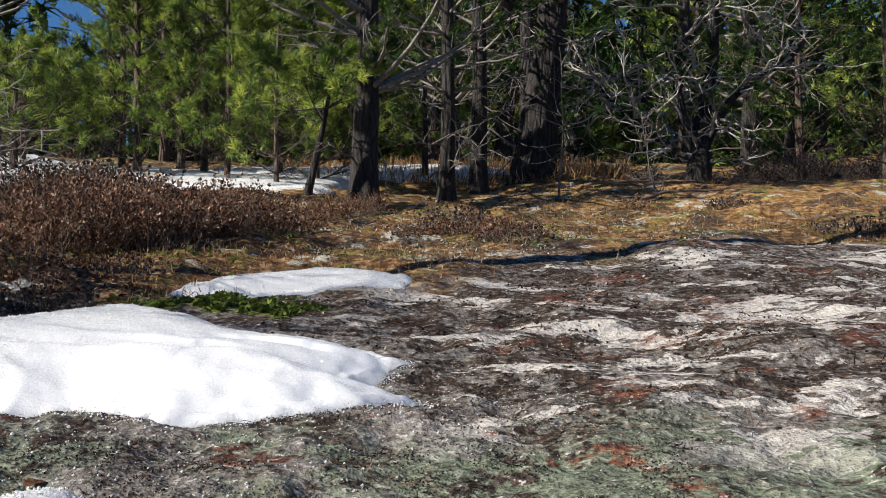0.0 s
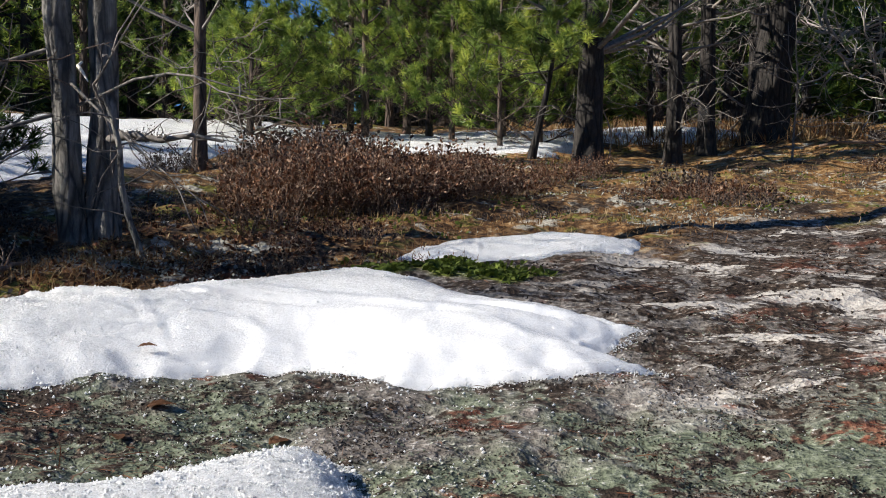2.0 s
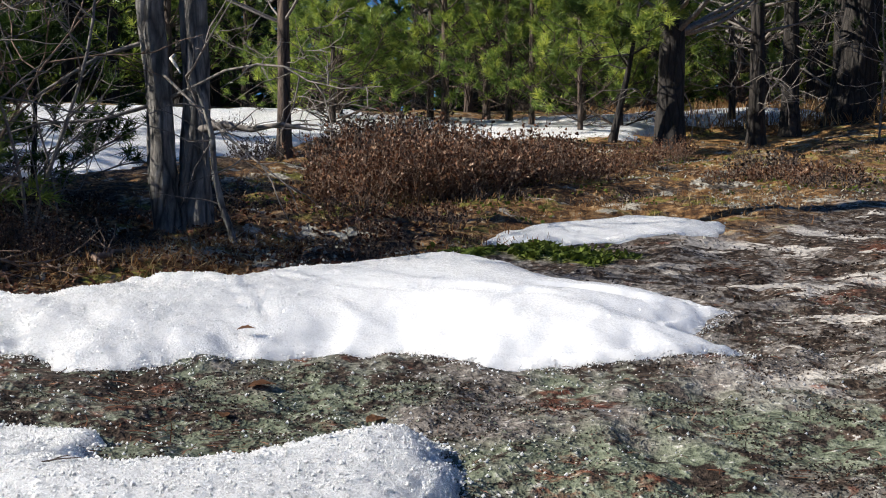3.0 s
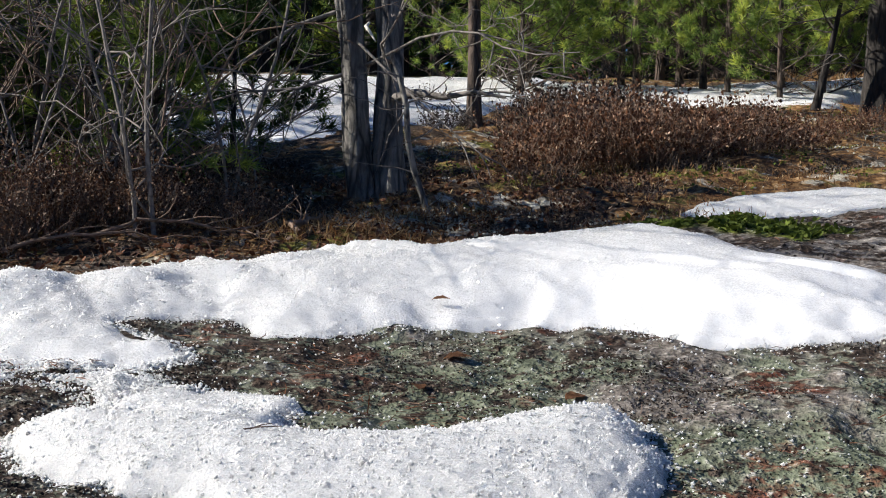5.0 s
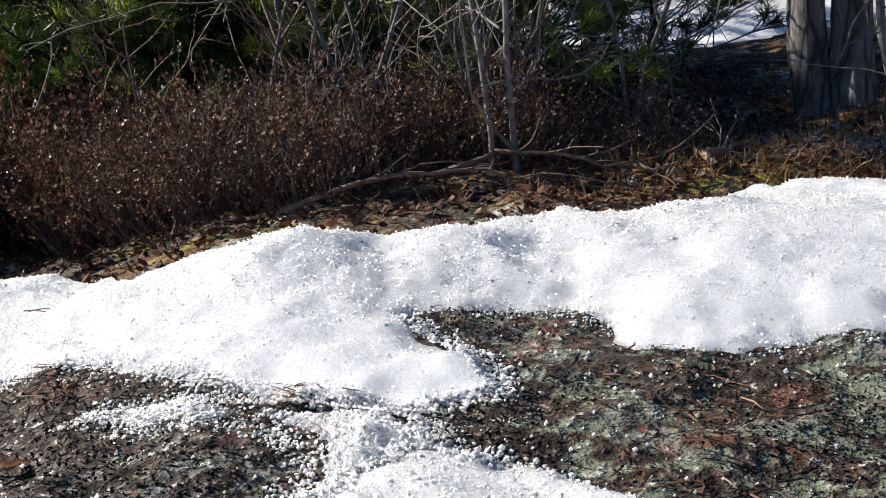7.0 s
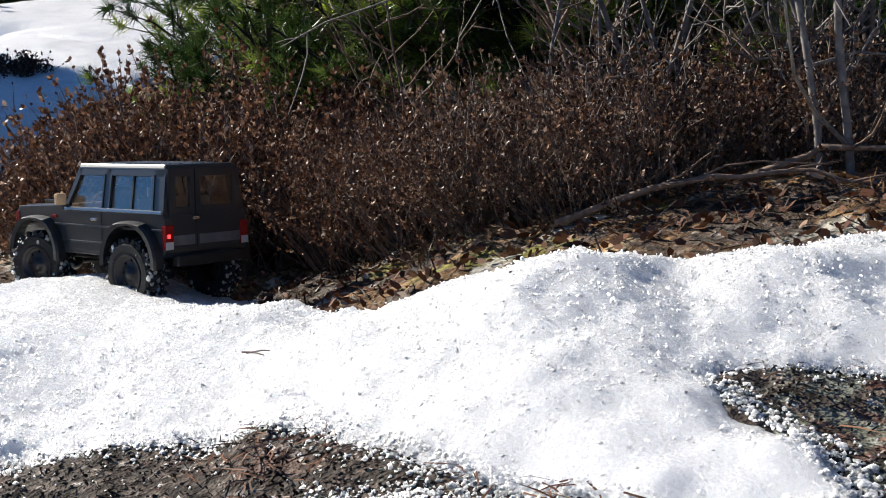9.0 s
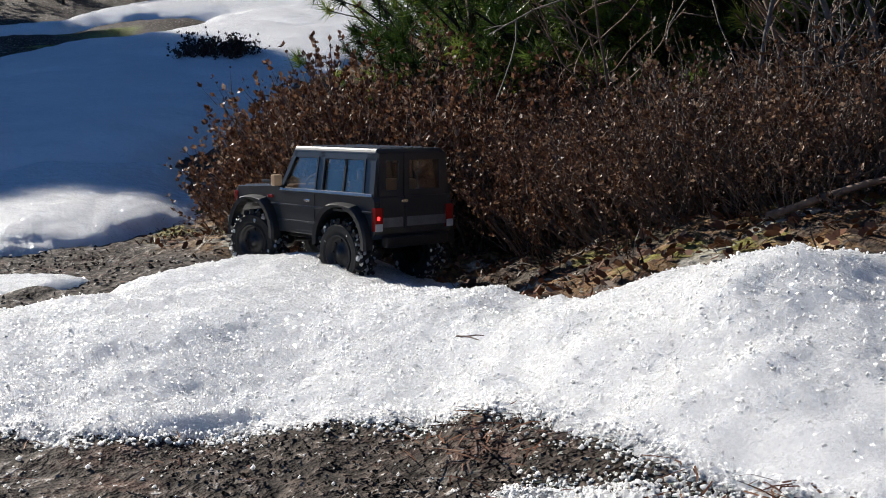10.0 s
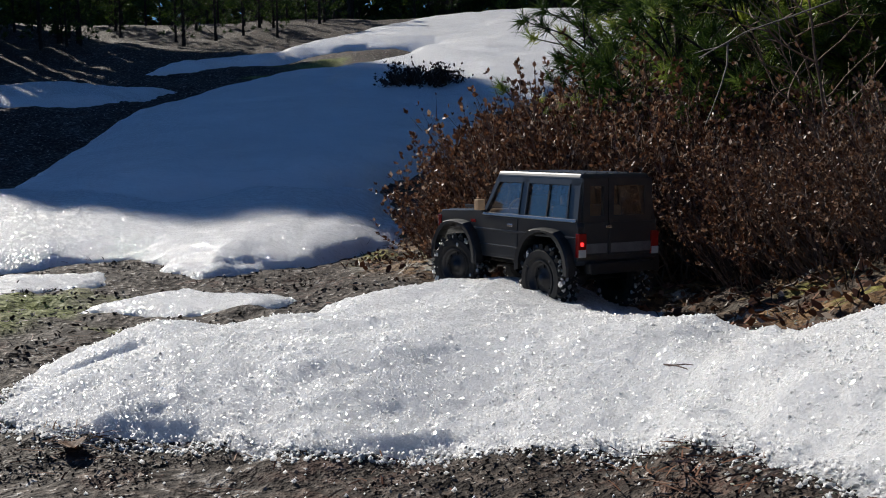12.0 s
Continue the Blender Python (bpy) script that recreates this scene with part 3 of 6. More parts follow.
snow_patch([STRIPS], 0.075, 0.2, 0.04, "long snow drift lying between the pines", 1.5, 0.19, "snow_drift", 150)


# ---- trees and shrubs ----
def wander(rng, p, d, length, steps, bend, lift=0.0):
    pts, step = [Vector(p)], length / steps
    d = Vector(d).normalized()
    for _ in range(steps):
        d = (d + Vector((rng.uniform(-bend, bend), rng.uniform(-bend, bend), rng.uniform(-bend, bend) + lift))).normalized()
        pts.append(pts[-1] + d * step)
    return pts


def along(pts, u):
    k = min(int(u * (len(pts) - 1)), len(pts) - 2)
    f = u * (len(pts) - 1) - k
    return pts[k].lerp(pts[k + 1], f), (pts[k + 1] - pts[k]).normalized()


def needle_tuft(soup, rng, p, d, length, count, width):
    for _ in range(count):
        a = Vector((rng.gauss(0, 1), rng.gauss(0, 1), rng.gauss(0, 1)))
        v = (d * 0.75 + a.normalized() * 0.8).normalized()
        side = v.cross(Vector((rng.uniform(-1, 1), rng.uniform(-1, 1), 0.3))).normalized()
        q = p - d * rng.uniform(0, length * 0.8)
        soup.blade(q, q + v * length * rng.uniform(0.7, 1.1), width, side)


def bark_trunk(rng, tall, radius, lean=(0, 0), sides=14, rows=26, flare=1.45, top=0.25):
    s, pts, rad = Soup(), [], []
    ph = rng.uniform(0, 6)
    for i in range(rows + 1):
        u = i / rows
        pts.append(Vector((lean[0] * u * tall + 0.012 * tall * math.sin(u * 5 + ph) * u, lean[1] * u * tall + 0.012 * tall * math.cos(u * 4 + ph) * u, u * tall - 0.06)))
        rad.append(radius * ((1 - u) * (1 - top) + top) * (1 + (flare - 1) * math.exp(-u * tall / (radius * 2.2))))
    s.tube(pts, rad, sides)
    s.v = [(x + 0.06 * radius * noise.noise((x * 9, y * 9, z * 2.5)) * 2, y + 0.06 * radius * noise.noise((x * 9 + 7, y * 9, z * 2.5)) * 2, z) for x, y, z in s.v]
    return s, pts, rad


def pine(seed, tall, radius, crown_from, reach, whorls, bark, leaves, tufts=7, needle=0.056, dead=0, lean=(0, 0), droop=0.0, label="", m=None, blades=12, twigs=True, fat=0.050):
    """A pine: trunk, limbs and a crown of needle tufts; dead: bare lower branches."""
    rng = random.Random(seed)
    root = new("pine_tree")
    root.matrix_basis = m or Matrix()
    trunk, pts, rad = bark_trunk(rng, tall, radius, lean)
    put("trunk", trunk.mesh("trunk"), bark, root)
    limbs, crown = Soup(), Soup()
    for w in range(whorls):
        u = crown_from + (0.985 - crown_from) * (w + rng.uniform(-0.3, 0.3)) / max(1, whorls - 1)
        u = min(max(u, 0.03), 0.99)
        at, up = along(pts, u)
        size = reach * (1 - 0.78 * (u - crown_from) / (1 - crown_from)) * rng.uniform(0.7, 1.15)
        for b in range(rng.choice((3, 4, 4, 5))):
            a = rng.uniform(0, 2 * math.pi)
            d = Vector((math.cos(a), math.sin(a), rng.uniform(0.05, 0.5) - droop))
            br = wander(rng, at, d, size * rng.uniform(0.7, 1.1), 5, 0.16, 0.07)
            limbs.tube(br, [max(0.003, radius * 0.22 * (1 - 0.8 * i / 5)) for i in range(6)], 4)
            for k in range(max(1, tufts // 4)):
                p, dd = along(br, rng.uniform(0.3, 1.0) ** 0.8 * 0.999)
                out = (dd + Vector((rng.gauss(0, 0.6), rng.gauss(0, 0.6), rng.gauss(0.3, 0.35)))).normalized()
                q = p + out * size * rng.uniform(0.08, 0.3)
                if twigs:
                    limbs.tube([p, q], [0.003, 0.0018], 3)
                for _ in range(4):
                    o2 = (out + Vector((rng.gauss(0, 0.4), rng.gauss(0, 0.4), rng.gauss(0.15, 0.3)))).normalized()
                    needle_tuft(crown, rng, q + o2 * needle * rng.uniform(0.1, 0.7), o2, needle * rng.uniform(0.75, 1.15), blades, needle * (fat if twigs else 0.075))
    for _ in range(dead):
        at, up = along(pts, rng.uniform(0.05, max(crown_from + 0.15, 0.2)))
        a = rng.uniform(0, 2 * math.pi)
        br = wander(rng, at, (math.cos(a), math.sin(a), rng.uniform(-0.35, 0.35)), reach * rng.uniform(0.35, 0.9), 6, 0.42)
        limbs.tube(br, [max(0.002, radius * 0.075 * (1 - 0.85 * i / 6)) for i in range(7)], 4)
        for _ in range(6):
            p, dd = along(br, rng.uniform(0.2, 0.95))
            tw = wander(rng, p, dd + Vector((rng.gauss(0, 0.7), rng.gauss(0, 0.7), rng.gauss(0, 0.7))), reach * rng.uniform(0.15, 0.4), 4, 0.35)
            limbs.tube(tw, [0.003, 0.0026, 0.002, 0.0016, 0.001], 3)
    tagged(put("branchwork", limbs.mesh("branchwork"), TWIG_DEAD if dead > 6 else bark, root), kind="stuff")
    if crown.v:
        tagged(put("crown", crown.mesh("crown", False), leaves, root), kind="stuff")
    return tagged(root, label, "pine tree", "pines")


def stand(x, y, turn=0.0, size=1.0, sink=0.02):
    return pose(x, y, ground_z(x, y) - sink, 0, 0, turn) @ Matrix.Diagonal((size, size, size, 1))


def copy_tree(ob, x, y, turn, size, label=""):
    c = copy_thing(ob, pose(x, y, ground_z(x, y) - 0.02, 0, 0, turn))
    c.scale = (size, size, size)
    if label:
        c["label"] = label
    return c


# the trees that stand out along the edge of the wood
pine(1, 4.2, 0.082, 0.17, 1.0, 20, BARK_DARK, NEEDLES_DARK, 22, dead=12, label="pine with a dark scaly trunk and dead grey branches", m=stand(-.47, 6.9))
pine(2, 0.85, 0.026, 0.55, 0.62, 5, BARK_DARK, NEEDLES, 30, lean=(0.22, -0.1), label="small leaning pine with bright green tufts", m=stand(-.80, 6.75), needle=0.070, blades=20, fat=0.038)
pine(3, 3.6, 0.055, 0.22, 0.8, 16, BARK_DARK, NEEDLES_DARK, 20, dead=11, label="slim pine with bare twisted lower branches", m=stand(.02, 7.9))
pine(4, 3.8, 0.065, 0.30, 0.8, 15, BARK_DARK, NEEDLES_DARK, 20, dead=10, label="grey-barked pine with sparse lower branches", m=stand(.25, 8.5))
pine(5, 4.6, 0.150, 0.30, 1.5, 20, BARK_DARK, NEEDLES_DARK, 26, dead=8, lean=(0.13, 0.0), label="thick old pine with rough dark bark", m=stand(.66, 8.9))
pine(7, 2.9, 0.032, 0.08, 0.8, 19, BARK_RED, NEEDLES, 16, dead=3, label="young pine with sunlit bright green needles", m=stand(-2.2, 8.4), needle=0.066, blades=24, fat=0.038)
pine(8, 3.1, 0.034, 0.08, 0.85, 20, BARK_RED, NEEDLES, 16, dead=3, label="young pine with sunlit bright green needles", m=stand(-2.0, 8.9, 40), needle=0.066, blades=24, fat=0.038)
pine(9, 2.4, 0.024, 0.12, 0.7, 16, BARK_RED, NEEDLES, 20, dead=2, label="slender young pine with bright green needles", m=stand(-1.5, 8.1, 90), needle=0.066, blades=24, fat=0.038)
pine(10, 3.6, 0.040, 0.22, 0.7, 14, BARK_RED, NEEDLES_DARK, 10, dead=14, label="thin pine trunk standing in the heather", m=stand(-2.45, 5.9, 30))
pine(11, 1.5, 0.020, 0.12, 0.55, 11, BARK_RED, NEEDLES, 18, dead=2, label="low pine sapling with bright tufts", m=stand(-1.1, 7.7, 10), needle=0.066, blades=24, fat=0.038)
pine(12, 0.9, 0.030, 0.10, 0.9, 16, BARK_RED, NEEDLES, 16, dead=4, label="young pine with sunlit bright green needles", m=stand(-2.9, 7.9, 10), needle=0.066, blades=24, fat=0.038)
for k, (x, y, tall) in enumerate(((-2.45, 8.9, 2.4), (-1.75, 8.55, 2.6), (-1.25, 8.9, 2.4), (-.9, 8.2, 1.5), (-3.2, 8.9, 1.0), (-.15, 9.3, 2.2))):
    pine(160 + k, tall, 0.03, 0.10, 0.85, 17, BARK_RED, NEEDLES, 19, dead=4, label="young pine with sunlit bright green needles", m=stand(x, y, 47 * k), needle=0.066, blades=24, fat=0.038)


def crooked_pine(seed, m):
    """Forked low, with twisting limbs, a tangle of dead twigs and a few green tufts."""
    rng = random.Random(seed)
    root = new("pine_tree")
    root.matrix_basis = m
    trunk, limbs, crown = Soup(), Soup(), Soup()
    stems = []
    for d, l, r in (((-0.45, 0.0, 1.0), 1.5, 0.055), ((0.25, 0.1, 1.0), 1.7, 0.075), ((0.75, -0.1, 0.9), 1.5, 0.045), ((-0.9, 0.2, 0.55), 1.2, 0.035)):
        st = wander(rng, (0.0, 0.0, 0.22), d, l, 12, 0.24, 0.05)
        trunk.tube(st, [r * (1 - 0.72 * i / 12) for i in range(13)], 10)
        stems.append(st)
    trunk.tube([Vector((0.02, 0, -0.08)), Vector((0.0, 0, 0.06)), Vector((0.01, 0, 0.16)), Vector((0.03, 0, 0.30))], [0.16, 0.11, 0.10, 0.085], 14)
    for _ in range(80):
        p, d = along(rng.choice(stems), rng.uniform(0.12, 0.98))
        br = wander(rng, p, d * 0.4 + Vector((rng.gauss(0, 0.8), rng.gauss(-0.2, 0.6), rng.gauss(0.05, 0.45))), rng.uniform(0.3, 0.95), 8, 0.45)
        limbs.tube(br, [0.013 * (1 - 0.82 * i / 8) for i in range(9)], 5)
        for _ in range(6):
            q, dd = along(br, rng.uniform(0.2, 0.98))
            tw = wander(rng, q, dd + Vector((rng.gauss(0, 0.8), rng.gauss(0, 0.8), rng.gauss(0, 0.7))), rng.uniform(0.12, 0.4), 5, 0.45)
            limbs.tube(tw, [0.005, 0.0042, 0.0034, 0.0028, 0.002, 0.0012], 3)
            if rng.random() < 0.45:
                for _ in range(5):
                    o = Vector((rng.gauss(0, 0.5), rng.gauss(0, 0.5), rng.gauss(0.4, 0.4))).normalized()
                    needle_tuft(crown, rng, tw[-1] + o * 0.03, o, 0.06, 14, 0.0028)
    put("trunk", trunk.mesh("trunk"), BARK_DARK, root)
    tagged(put("branchwork", limbs.mesh("branchwork"), TWIG_PALE, root), kind="stuff")
    tagged(put("crown", crown.mesh("crown", False), NEEDLES_DARK, root), kind="stuff")
    return tagged(root, "crooked spreading pine with tangled dead branches", "pine tree", "pines")


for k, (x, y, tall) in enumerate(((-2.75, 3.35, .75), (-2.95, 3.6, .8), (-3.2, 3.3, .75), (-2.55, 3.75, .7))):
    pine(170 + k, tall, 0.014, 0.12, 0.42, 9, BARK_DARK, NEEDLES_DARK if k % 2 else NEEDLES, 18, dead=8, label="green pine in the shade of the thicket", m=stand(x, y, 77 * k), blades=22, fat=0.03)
crooked_pine(6, stand(1.95, 9.0))
# low pines in and behind the thicket
pine(13, 1.15, 0.022, 0.18, 0.55, 11, BARK_RED, NEEDLES, 18, dead=4, label="low green pine growing out of the brown bushes", m=stand(-4.35, 2.45, 20), blades=22, fat=0.028)
pine(14, 1.2, 0.022, 0.20, 0.6, 11, BARK_RED, NEEDLES_DARK, 16, dead=4, label="low green pine growing out of the brown bushes", m=stand(-4.05, 2.35, 80), blades=22, fat=0.028)
pine(15, 1.0, 0.024, 0.25, 0.6, 11, BARK_RED, NEEDLES, 10, dead=6, label="thin green pine among bare saplings", m=stand(-3.35, 3.05, 140), blades=22, fat=0.028)
pine(16, 1.1, 0.026, 0.25, 0.7, 12, BARK_RED, NEEDLES_DARK, 12, dead=8, label="thin green pine among bare saplings", m=stand(-3.4, 3.7, 200), blades=22, fat=0.028)
pine(17, 0.9, 0.014, 0.35, 0.35, 6, BARK_RED, NEEDLES, 8, dead=2, label="pine seedling with yellow-green tufts", m=stand(-2.45, 2.62, 60), blades=22, fat=0.028)

pine(18, 1.6, 0.032, 0.10, 0.9, 16, BARK_RED, NEEDLES, 18, dead=4, label="green young pine behind the thicket", m=stand(-4.5, 4.4, 15), blades=22, fat=0.028)
pine(19, 1.9, 0.034, 0.12, 1.0, 16, BARK_RED, NEEDLES_DARK, 18, dead=4, label="dark green young pine behind the thicket", m=stand(-5.2, 5.2, 75), blades=22, fat=0.028)
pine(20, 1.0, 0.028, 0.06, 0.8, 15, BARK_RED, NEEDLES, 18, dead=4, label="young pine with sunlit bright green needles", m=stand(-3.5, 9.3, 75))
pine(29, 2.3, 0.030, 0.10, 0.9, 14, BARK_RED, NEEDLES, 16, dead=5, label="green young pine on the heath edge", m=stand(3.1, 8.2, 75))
for k, (x, y, tall) in enumerate(((-3.35, 2.95, .95), (-3.62, 3.35, 1.0), (-3.75, 3.95, 1.2), (-3.15, 2.55, .85), (-3.0, 2.95, .75), (-3.45, 2.35, 0.85))):
    pine(130 + k, tall, 0.018, 0.22, 0.5, 11, BARK_RED, NEEDLES, 15, dead=3, label="small green pine among the brown bushes", m=stand(x, y, 50 * k), blades=22, fat=0.028)
for k, (x, y, tall) in enumerate(((-3.75, 2.42, .95), (-3.45, 2.62, 1.1), (-3.1, 2.62, 1.0), (-3.05, 3.05, .8), (-4.75, 2.85, 1.7), (-4.35, 3.15, 1.8), (-5.0, 3.3, 2.0), (-4.1, 2.85, 1.5))):
    pine(140 + k, tall, 0.028, 0.08, 0.75, 14, BARK_DARK, NEEDLES if k % 2 else NEEDLES_DARK, 20, dead=3, label="green pine behind the brown bushes", m=stand(x, y, 70 * k), blades=22, fat=0.028)
for k, (x, y, tall) in enumerate(((-2.35, 2.72, .60), (-2.72, 2.55, .55), (-2.05, 2.62, .62), (-2.95, 2.75, .70), (-3.2, 2.4, .62))):
    pine(150 + k, tall, 0.011, 0.22, 0.26, 7, BARK_RED, NEEDLES, 11, dead=2, label="knee-high pine seedling with yellow-green tufts", m=stand(x, y, 50 * k), blades=22, fat=0.028)
# forest behind, from a few kinds of pine
KINDS = [
    pine(21, 5.6, 0.10, 0.14, 1.25, 21, BARK_DARK, NEEDLES_DARK, 20, 0.085, 12, label="forest pine with a dark trunk", m=stand(3.4, 13.0), blades=5, twigs=False),
    pine(22, 4.6, 0.07, 0.05, 1.15, 22, BARK_RED, NEEDLES, 20, 0.085, 6, label="forest pine with green crown", m=stand(-2.7, 13.5), blades=5, twigs=False),
    pine(23, 3.4, 0.05, 0.03, 1.05, 20, BARK_RED, NEEDLES, 20, 0.085, 4, label="bushy young forest pine", m=stand(-5.4, 12.0), blades=5, twigs=False),
    pine(24, 6.5, 0.09, 0.30, 1.2, 18, BARK_DARK, NEEDLES_DARK, 20, 0.085, 18, label="tall forest pine with a bare lower trunk", m=stand(.9, 12.6), blades=5, twigs=False),
    pine(25, 2.8, 0.05, 0.03, 1.2, 19, BARK_RED, NEEDLES_DARK, 20, 0.085, 6, label="low dense forest pine", m=stand(4.4, 11.0), blades=5, twigs=False),
]
LIGHT = [
    pine(26, 5.2, 0.09, 0.10, 1.3, 13, BARK_DARK, NEEDLES_DARK, 9, 0.24, 2, label="distant dark forest pine", m=stand(6.5, 19.0), blades=7, twigs=False),
    pine(27, 4.4, 0.07, 0.05, 1.2, 12, BARK_RED, NEEDLES, 9, 0.24, 2, label="distant green forest pine", m=stand(-2.2, 18.5), blades=7, twigs=False),
]
# unseen shade caster, crown starting high so low sun passes beneath
DENSE = pine(28, 3.4, 0.05, 0.62, 0.42, 12, BARK_DARK, NEEDLES_DARK, 20, 0.20, 0, label="dense dark pine added out of view to shade the snow field", m=stand(-12.6, -1.55), blades=9, twigs=False)
rng = random.Random(99)
placed = [(3.4, 13.0), (-3.6, 13.5), (-5.4, 12.0), (.9, 12.6), (4.4, 11.0)]
tries = 0
while len(placed) < 160 and tries < 6000:
    tries += 1
    az = math.radians(rng.uniform(-30, 72))
    r = rng.uniform(10.5, 30) if az < math.radians(24) else rng.uniform(11.0, 28)
    if math.radians(50) < az:
        r = rng.uniform(17.5, 30)
    x, y = -math.sin(az) * r, math.cos(az) * r
    if math.radians(13.5) < az < math.radians(21) and r < 19 and rng.random() < 0.75 or math.radians(16.6) < az < math.radians(21.5):
        continue
    if az < math.radians(-5) and rng.random() < 0.45:
        continue
    if -6.6 < x < 1.2 and 3.0 < y < 10.8 or x < -4 and y < 9.5 and r < 17:
        continue
    if min(math.hypot(x - a, y - b) for a, b in placed) < 0.5 + 0.025 * r:
        continue
    placed.append((x, y))
    kind = KINDS[rng.choice((0, 2, 2, 1, 4, 4, 4, 4))] if r < 13.6 else LIGHT[rng.choice((0, 0, 1))]
    copy_tree(kind, x, y, rng.uniform(0, 360), rng.uniform(0.8, 1.2))

# wood left of the hill: unseen pine row added to shade the snow field
for i in range(44):
    x = -9.6 - 6.4 * i / 43 + rng.uniform(-0.05, 0.05)
    tall = float(np.interp(-x, [9.6, 10.15, 11.1, 12.1, 12.9, 14.0, 16.0], [2.50, 2.86, 3.4, 3.85, 4.05, 4.4, 4.7]))
    copy_tree(DENSE, x, -1.5 + rng.uniform(-0.08, 0.08), rng.uniform(0, 360), tall / 3.5)
for i in range(50):
    u, back = rng.random(), rng.uniform(1.0, 4.5)
    x, y = -9.3 - 4.6 * u - 0.8 * back + 0.3, 0.3 + 3.3 * u - 0.5 * back
    if y > -1.2 or x < -11.5:
        copy_tree(LIGHT[0], x, y, rng.uniform(0, 360), rng.uniform(0.13, 0.2), "low dense dark pine thicket at the hilltop")
for i in range(54):
    az = math.radians(rng.uniform(66, 98))
    r = rng.uniform(18.0, 20.5) if i % 2 else rng.uniform(20.5, 25)
    x, y = -math.sin(az) * r, math.cos(az) * r
    copy_tree(LIGHT[0], x, y, rng.uniform(0, 360), rng.uniform(0.28, 0.36) if i % 2 else rng.uniform(0.6, 0.9))


def far_woods():
    """The closed wood in the distance: nobody could count its trees."""
    rs = np.random.RandomState(44)
    s = Soup()
    for _ in range(85000):
        az = math.radians(rs.uniform(-34, 104))
        r = rs.uniform(25, 33)
        x, y = -math.sin(az) * r, math.cos(az) * r
        top = 6.5 - 3.8 * float(smooth(11, 15, math.degrees(az)) * smooth(25, 21, math.degrees(az))) + 2.2 * float(vnoise(az * 42, 3.0, 7)) + 1.2 * float(vnoise(az * 130, 5.0, 8))
        z = ground_far - 0.6 + top * rs.uniform(0, 1) ** 1.6
        d = Vector((rs.normal(), rs.normal(), rs.normal() * 0.6)).normalized()
        side = d.cross(Vector((rs.normal(), rs.normal(), rs.normal()))).normalized()
        l = rs.uniform(0.25, 0.75)
        s.leaf(Vector((x, y, z)), d, side, l, l * 0.2)
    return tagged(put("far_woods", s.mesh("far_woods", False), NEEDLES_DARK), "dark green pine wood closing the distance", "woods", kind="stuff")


ground_far = float(np.mean(base_height(np.array([-20.0, 0.0, 10.0]), np.array([15.0, 28.0, 26.0])))) - 0.3
far_woods()


